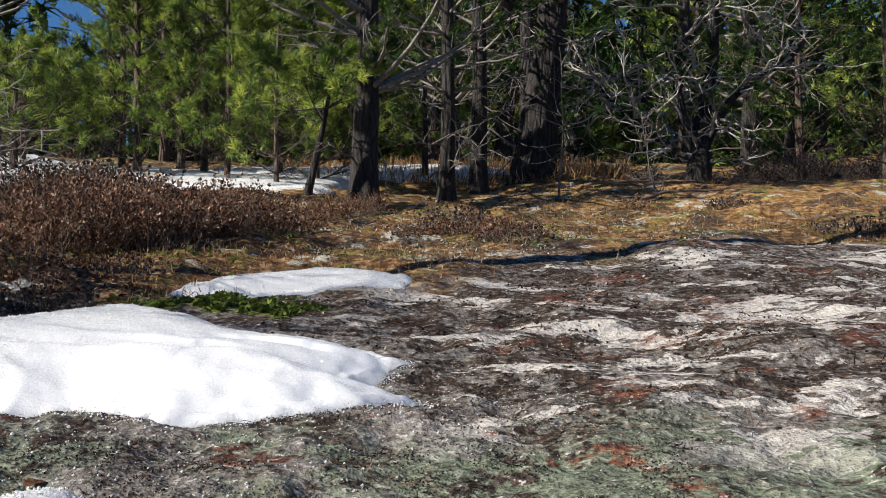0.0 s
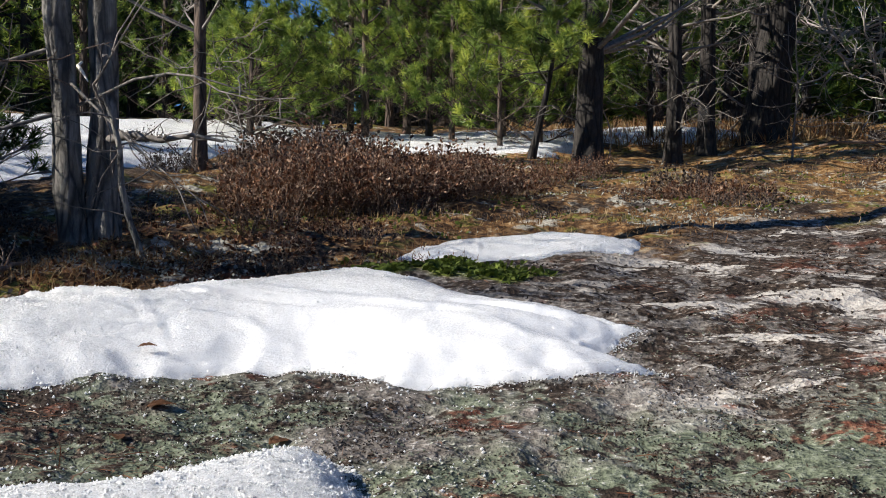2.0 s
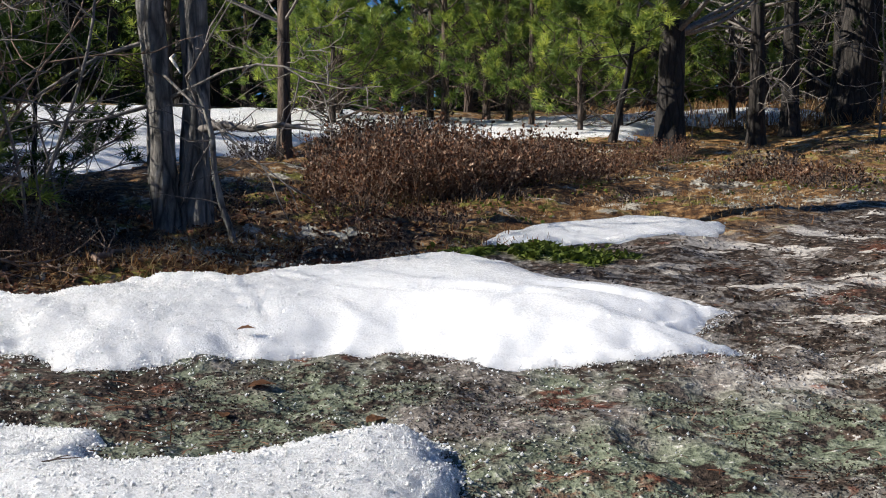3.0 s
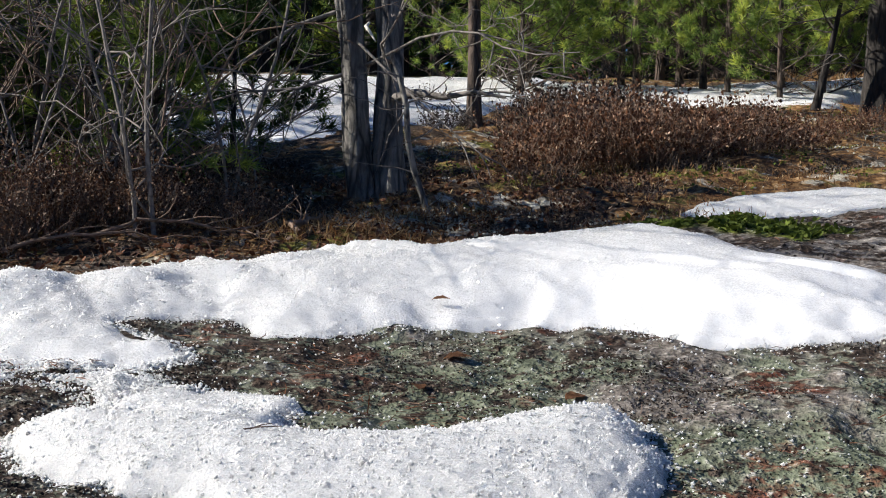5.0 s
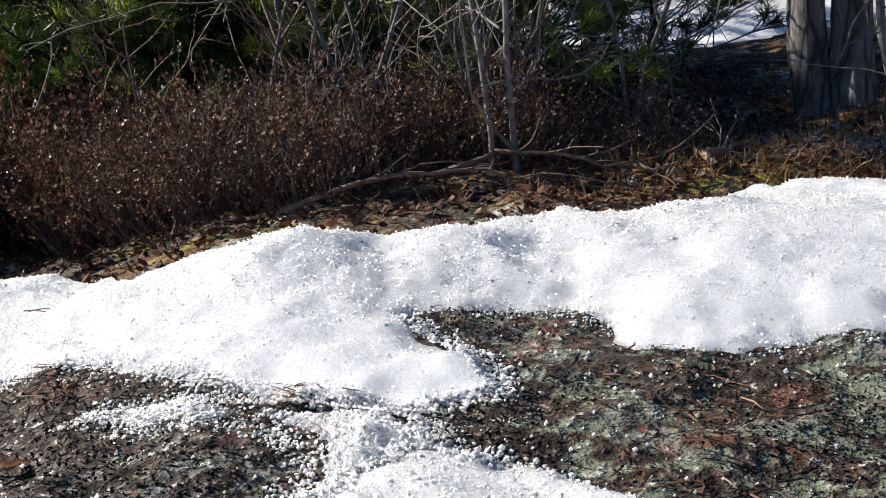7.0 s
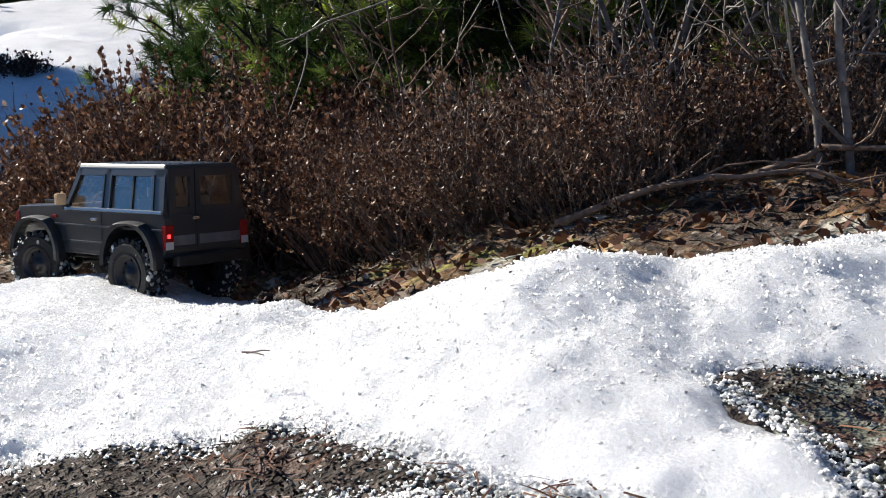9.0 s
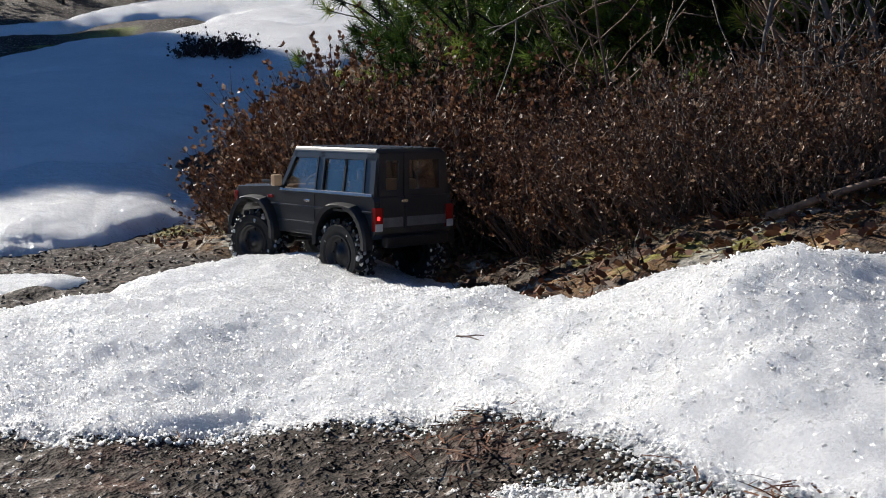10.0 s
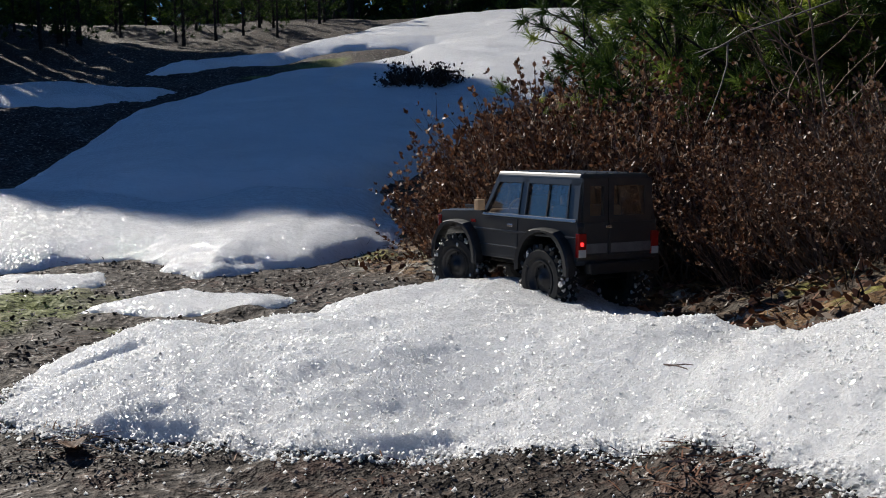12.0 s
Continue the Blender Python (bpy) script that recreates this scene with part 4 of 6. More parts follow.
def grey_twin_trunk(x, y):
    """Two weathered trunks from one root, with a broken white snag and bare limbs."""
    rng = random.Random(5)
    root = new("twin_trunk_tree")
    root.matrix_basis = stand(x, y)
    for dx, dy, r, lean in ((-0.030, -0.01, 0.043, (-0.085, 0.0)), (0.040, 0.03, 0.046, (-0.02, 0.0))):
        s, pts, rad = bark_trunk(rng, 3.4, r, lean, 26, 110, 1.4, 0.62)
        rough = lambda a, b, c: 0.22 * noise.noise((a * 26, b * 26, c * 3.5)) - 0.26 * abs(noise.noise((a * 48, b * 48, c * 4.5))) + 0.06 * noise.noise((a * 90, b * 90, c * 60))
        swell = [1 + rough(vx - lean[0] * vz, vy, vz) for vx, vy, vz in s.v]
        s.v = [(dx + lean[0] * vz + (vx - lean[0] * vz) * k, dy + vy * k, vz) for (vx, vy, vz), k in zip(s.v, swell)]
        put("trunk", s.mesh("trunk"), BARK_GREY, root)
    s = Soup()
    s.tube([Vector((0.0, -0.06, 0.555)), Vector((0.010, -0.10, 0.538)), Vector((0.028, -0.11, 0.520)), Vector((0.050, -0.115, 0.490))], [0.004, 0.0055, 0.005, 0.002], 7)
    put("broken_snag", s.mesh("broken_snag"), PALE_WOOD, root, "pale broken branch stub")
    hole = Soup()
    hole.add([(0.0 + 0.010 * math.cos(a) * (1 + 0.25 * math.sin(3 * a)), -0.012, 0.155 + 0.030 * math.sin(a)) for a in np.linspace(0, 5.9, 14)] + [(0.0, 0.02, 0.15)], [(i, (i + 1) % 14, 14) for i in range(14)])
    put("bark_hole", hole.mesh("bark_hole"), BARK_DARK, root, "dark rotten hollow between the stems")
    limbs = Soup()
    for pts, r in (([(0.06, 0, 0.335), (0.16, -0.05, 0.345), (0.26, -0.08, 0.325), (0.37, -0.12, 0.335), (0.47, -0.14, 0.315)], 0.014),
                   ([(-0.05, -0.03, 0.50), (0.06, -0.12, 0.43), (0.20, -0.2, 0.33), (0.33, -0.27, 0.24), (0.50, -0.33, 0.13)], 0.005),
                   ([(-0.08, 0, 0.62), (-0.25, -0.06, 0.56), (-0.42, -0.12, 0.44), (-0.55, -0.16, 0.30)], 0.008),
                   ([(-0.08, 0, 0.42), (-0.22, -0.1, 0.36), (-0.4, -0.14, 0.35), (-0.62, -0.2, 0.28)], 0.007)):
        br = [Vector(q) for q in pts]
        limbs.tube(br, [r * (1 - 0.7 * i / (len(br) - 1)) for i in range(len(br))], 7)
        for _ in range(9):
            p, dd = along(br, rng.uniform(0.3, 0.98))
            tw = wander(rng, p, dd + Vector((rng.gauss(0, 0.6), rng.gauss(0, 0.6), rng.gauss(-0.2, 0.6))), rng.uniform(0.08, 0.25), 4, 0.35)
            limbs.tube(tw, [0.003, 0.0024, 0.002, 0.0016, 0.001], 3)
    for k in range(9):
        h = rng.uniform(0.3, 2.0)
        a = rng.uniform(0, 2 * math.pi)
        br = wander(rng, (rng.choice((-0.06, 0.05)), 0, h), (math.cos(a), math.sin(a) - 0.2, rng.uniform(-0.35, 0.25)), rng.uniform(0.35, 0.95), 7, 0.25)
        limbs.tube(br, [0.0055 * (1 - 0.8 * i / 7) for i in range(8)], 5)
        for _ in range(7):
            p, dd = along(br, rng.uniform(0.2, 0.98))
            tw = wander(rng, p, dd + Vector((rng.gauss(0, 0.7), rng.gauss(0, 0.7), rng.gauss(-0.1, 0.6))), rng.uniform(0.1, 0.35), 4, 0.35)
            limbs.tube(tw, [0.003, 0.0024, 0.002, 0.0016, 0.001], 3)
    tagged(put("branchwork", limbs.mesh("branchwork"), TWIG_DEAD, root), kind="stuff")
    return tagged(root, "weathered grey twin tree trunk with bare dead branches", "tree")


PALE_WOOD = plain("pale_broken_wood", (0.72, 0.66, 0.57), 0.8, grain=50)
grey_twin_trunk(-1.70, 3.25)


def sapling(seed, tall, radius, twigs, bark, label, m, lean=0.1, fine=0.5):
    """A bare stem with fine branching twigs."""
    rng = random.Random(seed)
    root = new("bare_sapling")
    root.matrix_basis = m
    s = Soup()
    pts = wander(rng, (0, 0, -0.03), (rng.uniform(-lean, lean), rng.uniform(-lean, lean), 1), tall, 14, 0.13, 0.03)
    s.tube(pts, [radius * (1 - 0.75 * i / 14) for i in range(15)], 6)
    put("stem", s.mesh("stem"), bark, root)
    t = Soup()
    for _ in range(twigs):
        p, d = along(pts, rng.uniform(0.05, 0.99))
        a = rng.uniform(0, 2 * math.pi)
        br = wander(rng, p, (math.cos(a), math.sin(a), rng.uniform(-0.2, 1.1)), tall * rng.uniform(0.15, 0.42), 6, 0.32, 0.04)
        t.tube(br, [radius * 0.38 * (1 - 0.8 * i / 6) + 0.0008 for i in range(7)], 4)
        for _ in range(rng.randint(2, 5)):
            q, dd = along(br, rng.uniform(0.25, 0.98))
            tw = wander(rng, q, dd + Vector((rng.gauss(0, 0.6), rng.gauss(0, 0.6), rng.gauss(0.1, 0.5))), tall * rng.uniform(0.04, 0.16), 4, 0.3)
            t.tube(tw, [0.0022, 0.0018, 0.0015, 0.0012, 0.0008], 3)
    tagged(put("twigwork", t.mesh("twigwork"), bark, root), kind="stuff")
    return tagged(root, label, "sapling", "bare saplings")


SAPS = [
    sapling(31, 1.5, 0.0056, 8, TWIG_GREY, "pale bare birch sapling with thin stem", stand(-1.78, 2.20), 0.03),
    sapling(32, 1.7, 0.006, 8, TWIG_GREY, "pale bare birch sapling with thin stem", stand(-1.74, 2.22), 0.10),
    sapling(33, 1.2, 0.0058, 13, TWIG_BROWN, "brown bare sapling with tangled twigs", stand(-2.2, 2.9), 0.25),
    sapling(34, 0.8, 0.005, 15, TWIG_BROWN, "brown bare sapling with tangled twigs", stand(-2.3, 2.6), 0.35),
    sapling(35, 1.4, 0.0065, 14, TWIG_GREY, "thin grey sapling with few twigs", stand(-1.9, 2.75), 0.05),
    sapling(36, 0.6, 0.005, 30, TWIG_DARK, "dark bare bush with many twigs", stand(-2.6, 3.0), 0.4),
]
rng = random.Random(7)
for _ in range(48):
    az, r = math.radians(rng.uniform(37.5, 56)), rng.uniform(2.95, 4.6)
    x, y = -math.sin(az) * r, math.cos(az) * r
    if math.hypot(x + 1.72, y - 3.32) < 0.3 or rockness(x, y) > 0.2 or y < 2.1:
        continue
    copy_tree(SAPS[rng.choice((0, 1, 4, 4, 0, 2, 3, 5))], x, y, rng.uniform(0, 360), rng.uniform(0.55, 1.1))
for x, y, k in ((-2.05, 2.38, 4), (-2.14, 2.36, 2), (-1.87, 2.71, 0), (-2.03, 3.1, 0), (-2.5, 2.88, 1), (-2.41, 3.1, 4), (-2.3, 2.75, 3), (-2.2, 2.6, 5), (-1.95, 2.5, 3)):
    copy_tree(SAPS[k], x, y, rng.uniform(0, 360), rng.uniform(0.7, 1.0))
leaner = new("bare_sapling")
leaner.matrix_basis = stand(-1.38, 2.95)
lean_pts = [Vector(q) for q in ((0, 0, -0.02), (-0.025, 0.0, 0.07), (-0.05, 0.0, 0.13), (-0.068, -0.01, 0.22), (-0.075, -0.01, 0.32), (-0.092, -0.02, 0.40), (-0.112, -0.03, 0.46))]
soup = Soup()
soup.tube(lean_pts, [0.0105, 0.0095, 0.009, 0.0085, 0.008, 0.0075, 0.0065], 8)
put("stem", soup.mesh("stem"), BARK_GREY, leaner)
soup, lrng = Soup(), random.Random(37)
for _ in range(12):
    q, dd = along(lean_pts, lrng.uniform(0.1, 0.95))
    soup.tube(wander(lrng, q, (lrng.gauss(0, 1), lrng.gauss(-0.3, 0.6), lrng.gauss(-0.2, 0.5)), lrng.uniform(0.06, 0.28), 5, 0.3), [0.0028, 0.0024, 0.002, 0.0016, 0.0012, 0.0008], 4)
tagged(put("twigwork", soup.mesh("twigwork"), TWIG_GREY, leaner), kind="stuff")
tagged(leaner, "dry grey broken sapling leaning by the trunk", "sapling", "bare saplings")
sapling(38, 1.0, 0.008, 16, TWIG_GREY, "dry grey sapling in front of the pines", stand(.72, 7.4), 0.1)
sapling(39, 0.6, 0.007, 26, TWIG_GREY, "pale dry twiggy brushwood on the heath", stand(1.35, 7.3), 0.5)


def shrub(seed, wide, tall, stems, leaves, leaf_mat, bark, label, m, leaf=0.0155, kind="heather bush"):
    """A low bush: many wiry stems with small leaves along them."""
    rng = random.Random(seed)
    root = new("heather_bush")
    root.matrix_basis = m
    w, l = Soup(), Soup()
    for _ in range(stems):
        a, q = rng.uniform(0, 2 * math.pi), math.sqrt(rng.random())
        p = Vector((math.cos(a) * q * wide * 0.7, math.sin(a) * q * wide * 0.7, -0.02))
        d = Vector((math.cos(a) * q * 0.9 + rng.gauss(0, 0.25), math.sin(a) * q * 0.9 + rng.gauss(0, 0.25), 1.0))
        st = wander(rng, p, d, tall * rng.uniform(0.65, 1.15) * (1 - 0.25 * q), 6, 0.22, 0.05)
        w.tube(st, [0.0024 * (1 - 0.7 * i / 6) for i in range(7)], 3)
        tips = [st]
        for _ in range(5):
            p2, d2 = along(st, rng.uniform(0.25, 0.92))
            br = wander(rng, p2, d2 + Vector((rng.gauss(0, 0.75), rng.gauss(0, 0.75), 0.2)), tall * rng.uniform(0.15, 0.35), 4, 0.2, 0.08)
            w.blade(br[0], br[2], 0.0016, Vector((0.7, 0.7, 0)))
            w.blade(br[2], br[4], 0.0012, Vector((0.7, -0.7, 0)))
            tips.append(br)
        for k in range(leaves):
            if k % 3 == 0:
                tp = rng.choice(tips)
                p2, d2 = along(tp, 1 - 0.75 * rng.random() ** 1.7 * 0.999 - 0.0005)
            v = (d2 * 1.0 + Vector((rng.gauss(0, 1), rng.gauss(0, 1), rng.gauss(0.35, 0.8))).normalized()).normalized()
            side = v.cross(Vector((rng.uniform(-1, 1), rng.uniform(-1, 1), rng.uniform(-1, 1)))).normalized()
            s = leaf * rng.uniform(0.6, 1.4)
            l.leaf(p2, v, side, s, s * 0.30)
    tagged(put("twigwork", w.mesh("twigwork"), bark, root), kind="stuff")
    tagged(put("foliage", l.mesh("foliage", False), leaf_mat, root), kind="stuff")
    return tagged(root, label, kind, "heather bushes")


BUSH = [
    shrub(51, 0.26, 0.36, 110, 32, HEATHER, TWIG_BROWN, "brown dry heather bush with small withered leaves", stand(-1.30, 4.30)),
    shrub(52, 0.24, 0.30, 95, 30, HEATHER, TWIG_BROWN, "brown dry heather bush with small withered leaves", stand(-1.05, 4.55)),
    shrub(53, 0.30, 0.42, 140, 90, HEATHER, TWIG_BROWN, "tall rust-brown bush with small withered leaves", stand(-3.48, 1.80), 0.0100),
    shrub(54, 0.24, 0.34, 90, 34, HEATHER_DARK, TWIG_DARK, "dark twiggy heather clump", stand(-1.50, 4.72)),
    shrub(58, 0.28, 0.38, 120, 52, HEATHER_SPARSE, TWIG_DARK, "brown bare-twigged bush with few withered leaves", stand(-3.18, 2.28), 0.0105),
]
rng = random.Random(17)
for x, y, k, s in ((-1.42, 4.02, 1, .8), (-1.05, 4.25, 0, .75), (-1.2, 4.6, 0, .8), (-.95, 4.85, 1, .8), (-.8, 5.1, 1, .75), (-.7, 5.4, 1, .65), (-1.0, 5.3, 0, .65), (-1.4, 4.8, 0, .8),
                   (-1.55, 4.5, 0, .8), (-1.52, 4.95, 3, .9), (-1.62, 5.3, 3, .95), (-1.40, 5.1, 3, .95), (-1.3, 5.2, 1, .75), (-1.25, 4.15, 0, .75), (-.85, 4.6, 0, .7), (-.55, 5.7, 1, .6), (-.4, 6.2, 1, .5), (-1.12, 4.2, 1, .8),
                   (-3.36, 1.74, 2, 1.0), (-3.30, 1.85, 2, 1.15), (-3.10, 1.98, 2, 1.05), (-3.6, 2.0, 2, 1.15), (-2.95, 2.12, 2, .95), (-3.4, 2.25, 2, 1.1), (-3.15, 2.3, 4, 1.0),
                   (-2.78, 2.16, 4, .8), (-2.9, 2.5, 4, .7), (-2.6, 2.12, 4, .75), (-2.42, 2.12, 4, .72), (-2.62, 2.42, 4, .7), (-2.25, 2.08, 4, .8), (-2.08, 2.16, 4, .7), (-2.3, 2.35, 4, .7),
                   (-2.02, 2.36, 4, .7), (-4.0, 2.1, 2, 1.2), (-3.3, 2.6, 4, 1.0), (-2.72, 2.02, 2, .7), (-2.5, 2.0, 4, .7), (-2.35, 1.95, 4, .62), (-2.2, 1.98, 4, .55), (-2.62, 1.94, 2, .62), (-2.05, 2.04, 4, .5), (-3.58, 1.68, 2, .8), (-3.74, 1.80, 2, 1.0), (-3.62, 1.95, 2, 1.3), (-3.35, 2.05, 2, 1.35)):
    copy_tree(BUSH[k], x, y, rng.uniform(0, 360), s)
for _ in range(30):
    az, r = math.radians(rng.uniform(34, 54)), rng.uniform(3.0, 4.2)
    x, y = -math.sin(az) * r, math.cos(az) * r
    if math.hypot(x + 1.72, y - 3.32) > 0.4 and math.hypot(x + 2.6, y - 1.6) > 0.75 and y > 2.05:
        copy_tree(BUSH[rng.choice((4, 3, 4, 3))], x, y, rng.uniform(0, 360), rng.uniform(0.35, 0.65))
for x, y, s in ((-3.1, 4.45, .4), (-2.3, 5.2, .5), (-3.3, 5.3, .4), (-2.1, 5.7, .6), (-3.0, 6.4, .5), (-2.2, 6.3, .6)):
    copy_tree(BUSH[3], x, y, rng.uniform(0, 360), s, "dark heather clump poking out of the snow drift")
# dark clumps added in place of the shade under the crooked pine
for x, y, k in ((2.35, 8.5, 1.1), (2.7, 8.7, 1.3), (3.1, 8.6, 1.2), (2.5, 9.2, 1.4), (3.5, 8.9, 1.3), (1.5, 8.7, .8), (2.0, 8.45, .9), (3.0, 9.4, 1.5), (2.9, 8.1, .8)):
    copy_tree(BUSH[3], x, y, rng.uniform(0, 360), 0.6 * k, "dark heather clump standing in for shade under the crooked pine")
CLUMP = [
    shrub(55, 0.16, 0.11, 46, 18, HEATHER_DARK, TWIG_DARK, "low dark dwarf-shrub clump on the heath", stand(0.30, 4.75), 0.010, "dwarf shrub"),
    shrub(56, 0.15, 0.10, 46, 18, HEATHER, TWIG_BROWN, "low rust-brown heather clump on the heath", stand(0.10, 4.95), 0.010, "dwarf shrub"),
]
for _ in range(70):
    az, r = math.radians(rng.uniform(-26, 26)), rng.uniform(3.7, 7.2)
    x, y = -math.sin(az) * r, math.cos(az) * r
    if rockness(x, y) < 0.15 and float(fbm(np.array([x * 1.3]), np.array([y * 1.3]), 2, 91)[0]) > -0.15:
        copy_tree(CLUMP[rng.choice((0, 0, 1))], x, y, rng.uniform(0, 360), rng.uniform(0.5, 1.5))
for _ in range(26):
    az, r = math.radians(rng.uniform(14, 34)), rng.uniform(2.95, 4.2)
    x, y = -math.sin(az) * r, math.cos(az) * r
    if rockness(x, y) < 0.15:
        copy_tree(CLUMP[rng.choice((0, 1))], x, y, rng.uniform(0, 360), rng.uniform(0.4, 1.0))
shrub(57, 0.17, 0.27, 230, 30, HEATHER_DARK, TWIG_DARK, "dark round heather clump standing in the snow field", stand(-7.3, 2.18), 0.016)


# ---- ground cover: grains, flakes, needles, grass ----
def scatter(count, seed, az_range, r_range, power=1.0):
    rs = np.random.RandomState(seed)
    az = np.radians(rs.uniform(az_range[0], az_range[1], count))
    r = r_range[0] + (r_range[1] - r_range[0]) * rs.uniform(0, 1, count) ** power
    x, y = -np.sin(az) * r, np.cos(az) * r
    return x, y, height(x, y), rs


def flakes(name, count, seed, az_range, r_range, size, mat, label, want=None, power=1.0, lift=0.002, tilt=0.5):
    """Many loose flat crumbs lying on the ground, as one sheet of stuff."""
    x, y, z, rs = scatter(count, seed, az_range, r_range, power)
    keep = np.ones(count, bool) if want is None else want(x, y) > rs.uniform(0, 1, count)
    s = Soup()
    for px, py, pz in zip(x[keep], y[keep], z[keep]):
        n = Vector((rs.normal(0, tilt), rs.normal(0, tilt), 1)).normalized()
        u = n.cross(Vector((rs.normal(), rs.normal(), 0.1))).normalized()
        w = n.cross(u)
        a, b = size * rs.uniform(0.5, 1.3), size * rs.uniform(0.4, 0.9)
        c = Vector((px, py, pz + lift + rs.uniform(0, size * 0.25)))
        turn = rs.uniform(0, 6.3)
        s.add([c + (u * math.cos(turn + q) * a + w * math.sin(turn + q) * b) * rs.uniform(0.7, 1.2) for q in (0, 1.2, 2.5, 3.8, 5.0)], [(0, 1, 2, 3, 4)])
    return tagged(put(name, s.mesh(name, False), mat), label, "ground cover", kind="stuff")


def sticks(name, count, seed, az_range, r_range, length, width, mat, label, want=None, power=1.0, rise=0.15, clusters=()):
    """Fallen needles and stalks lying every way."""
    x, y, z, rs = scatter(count, seed, az_range, r_range, power)
    keep = np.ones(count, bool) if want is None else want(x, y) > rs.uniform(0, 1, count)
    x, y = x[keep], y[keep]
    for cx, cy, spread, k in clusters:
        x, y = np.concatenate([x, rs.normal(cx, spread * 1.6, k)]), np.concatenate([y, rs.normal(cy, spread, k)])
    z = height(x, y)
    s = Soup()
    for px, py, pz in zip(x, y, z):
        d = Vector((rs.normal(), rs.normal(), rs.uniform(-0.1, rise))).normalized()
        side = d.cross(Vector((0, 0, 1))).normalized()
        side = (side + Vector((0, 0, rs.uniform(-0.8, 0.8)))).normalized()
        p = Vector((px, py, pz + 0.003 + rs.uniform(0, 0.006)))
        l = length * rs.uniform(0.5, 1.3)
        q = p + d * l
        mid = (p + q) / 2 + Vector((rs.normal(0, 0.06), rs.normal(0, 0.06), rs.uniform(0, 0.08))) * l
        s.add([p - side * width, p + side * width, mid + side * width, mid - side * width, q], [(0, 1, 2, 3), (3, 2, 4)])
    return tagged(put(name, s.mesh(name, False), mat), label, "ground cover", kind="stuff")


def outside_snow(x, y):
    d = np.maximum.reduce([inside_distance(x, y, o) for o in (MAIN_RIGHT, MAIN_LEFT, FRONT, SMALL)])
    return (d < 0.0).astype(float)


crusty = lambda x, y: outside_snow(x, y) * rockness(x, y) * np.clip(0.3 + 1.5 * fbm(x * 9, y * 9, 3, 33) + 0.35 * smooth(12, 40, np.degrees(np.arctan2(-x, y))), 0.02, 1)
flakes("rock_crust_flakes", 120000, 201, (-12, 96), (1.0, 2.4), 0.0025, CRUMB, "dark crumbly lichen crust flakes on the rock", crusty, 1.0, 0.001, 0.8)
flakes("rock_crust_flakes", 22000, 206, (-24, 100), (2.4, 4.4), 0.0056, CRUMB, "dark crumbly lichen crust flakes on the rock", crusty, 1.0, 0.001, 0.8)
flakes("green_lichen_flakes", 40000, 202, (-24, 56), (1.0, 2.8), 0.0030, CRUMB_GREEN, "grey-green lichen scales on the rock",
       lambda x, y: outside_snow(x, y) * np.clip(0.4 + 1.2 * fbm(x * 5, y * 5, 3, 34), 0, 1), 1.1, 0.0005, 0.35)
sticks("rock_debris", 14000, 207, (-22, 100), (1.0, 2.7), 0.013, 0.0006, DEBRIS, "dark dry plant debris strewn on the rock", crusty, 1.0, 0.35)
sticks("rock_debris", 7000, 208, (-24, 90), (2.5, 4.4), 0.022, 0.0013, DEBRIS, "dark dry plant debris strewn on the rock", crusty, 1.0, 0.35)
flakes("pale_lichen_tufts", 22000, 203, (-28, 34), (3.0, 7.5), 0.0062, LICHEN, "pale reindeer lichen tufts on the heath",
       lambda x, y: (1 - rockness(x, y)) * np.clip(2.2 * fbm(x * 3.1, y * 3.1, 3, 35) - 0.25, 0, 1), 1.3, 0.006, 1.2)
flakes("moss_tufts", 5200, 204, (2, 17), (2.85, 3.5), 0.012, MOSS, "bright green moss cushion at the snow edge",
       lambda x, y: smooth(1.15, 0.6, np.hypot((x + 0.58) / 0.24, (y - 3.17) / 0.12) + 0.5 * fbm(x * 12, y * 12, 3, 77)), 1.0, 0.006, 1.0)
flakes("yellow_moss_tufts", 9000, 205, (-25, 26), (3.4, 7.0), 0.009, MOSS, "yellow-green moss on the heath",
       lambda x, y: (1 - rockness(x, y)) * np.clip(2.4 * fbm(x * 2.3 + 5, y * 2.3, 3, 36) - 0.55, 0, 1), 1.2, 0.005, 1.0)
sticks("fallen_needles", 4500, 211, (-24, 100), (1.0, 4.5), 0.036, 0.0009, LITTER, "red-brown fallen pine needles on rock", lambda x, y: outside_snow(x, y) * np.clip(0.35 + fbm(x * 4, y * 4, 2, 37), 0.05, 1), 1.4,
       clusters=((0.42, 3.35, 0.07, 200), (0.62, 2.75, 0.05, 160), (0.30, 2.55, 0.04, 120), (0.55, 2.2, 0.06, 140), (0.25, 2.0, 0.03, 60), (0.85, 2.95, 0.06, 140), (-0.05, 3.05, 0.05, 100), (-1.55, 1.30, 0.03, 40), (-0.80, 1.48, 0.06, 120), (-1.0, 1.62, 0.05, 80), (-2.07, .75, 0.02, 40), (-1.62, 1.30, 0.02, 40), (-1.30, 1.38, 0.03, 50), (0.95, 2.45, 0.05, 120), (0.75, 3.2, 0.07, 160)))
sticks("dry_grass", 24000, 212, (-30, 26), (3.3, 8.5), 0.026, 0.0015, STRAW, "short rust-yellow dry grass on the heath",
       lambda x, y: (1 - rockness(x, y)) * np.clip(0.40 + 1.3 * fbm(x * 1.7, y * 1.7, 3, 38), 0, 1), 1.2, 2.6)
sticks("tall_dry_grass", 6500, 213, (-9, 8), (8.6, 15.0), 0.13, 0.0035, STRAW, "long yellow dry grass below the pines", None, 1.2, 3.0)
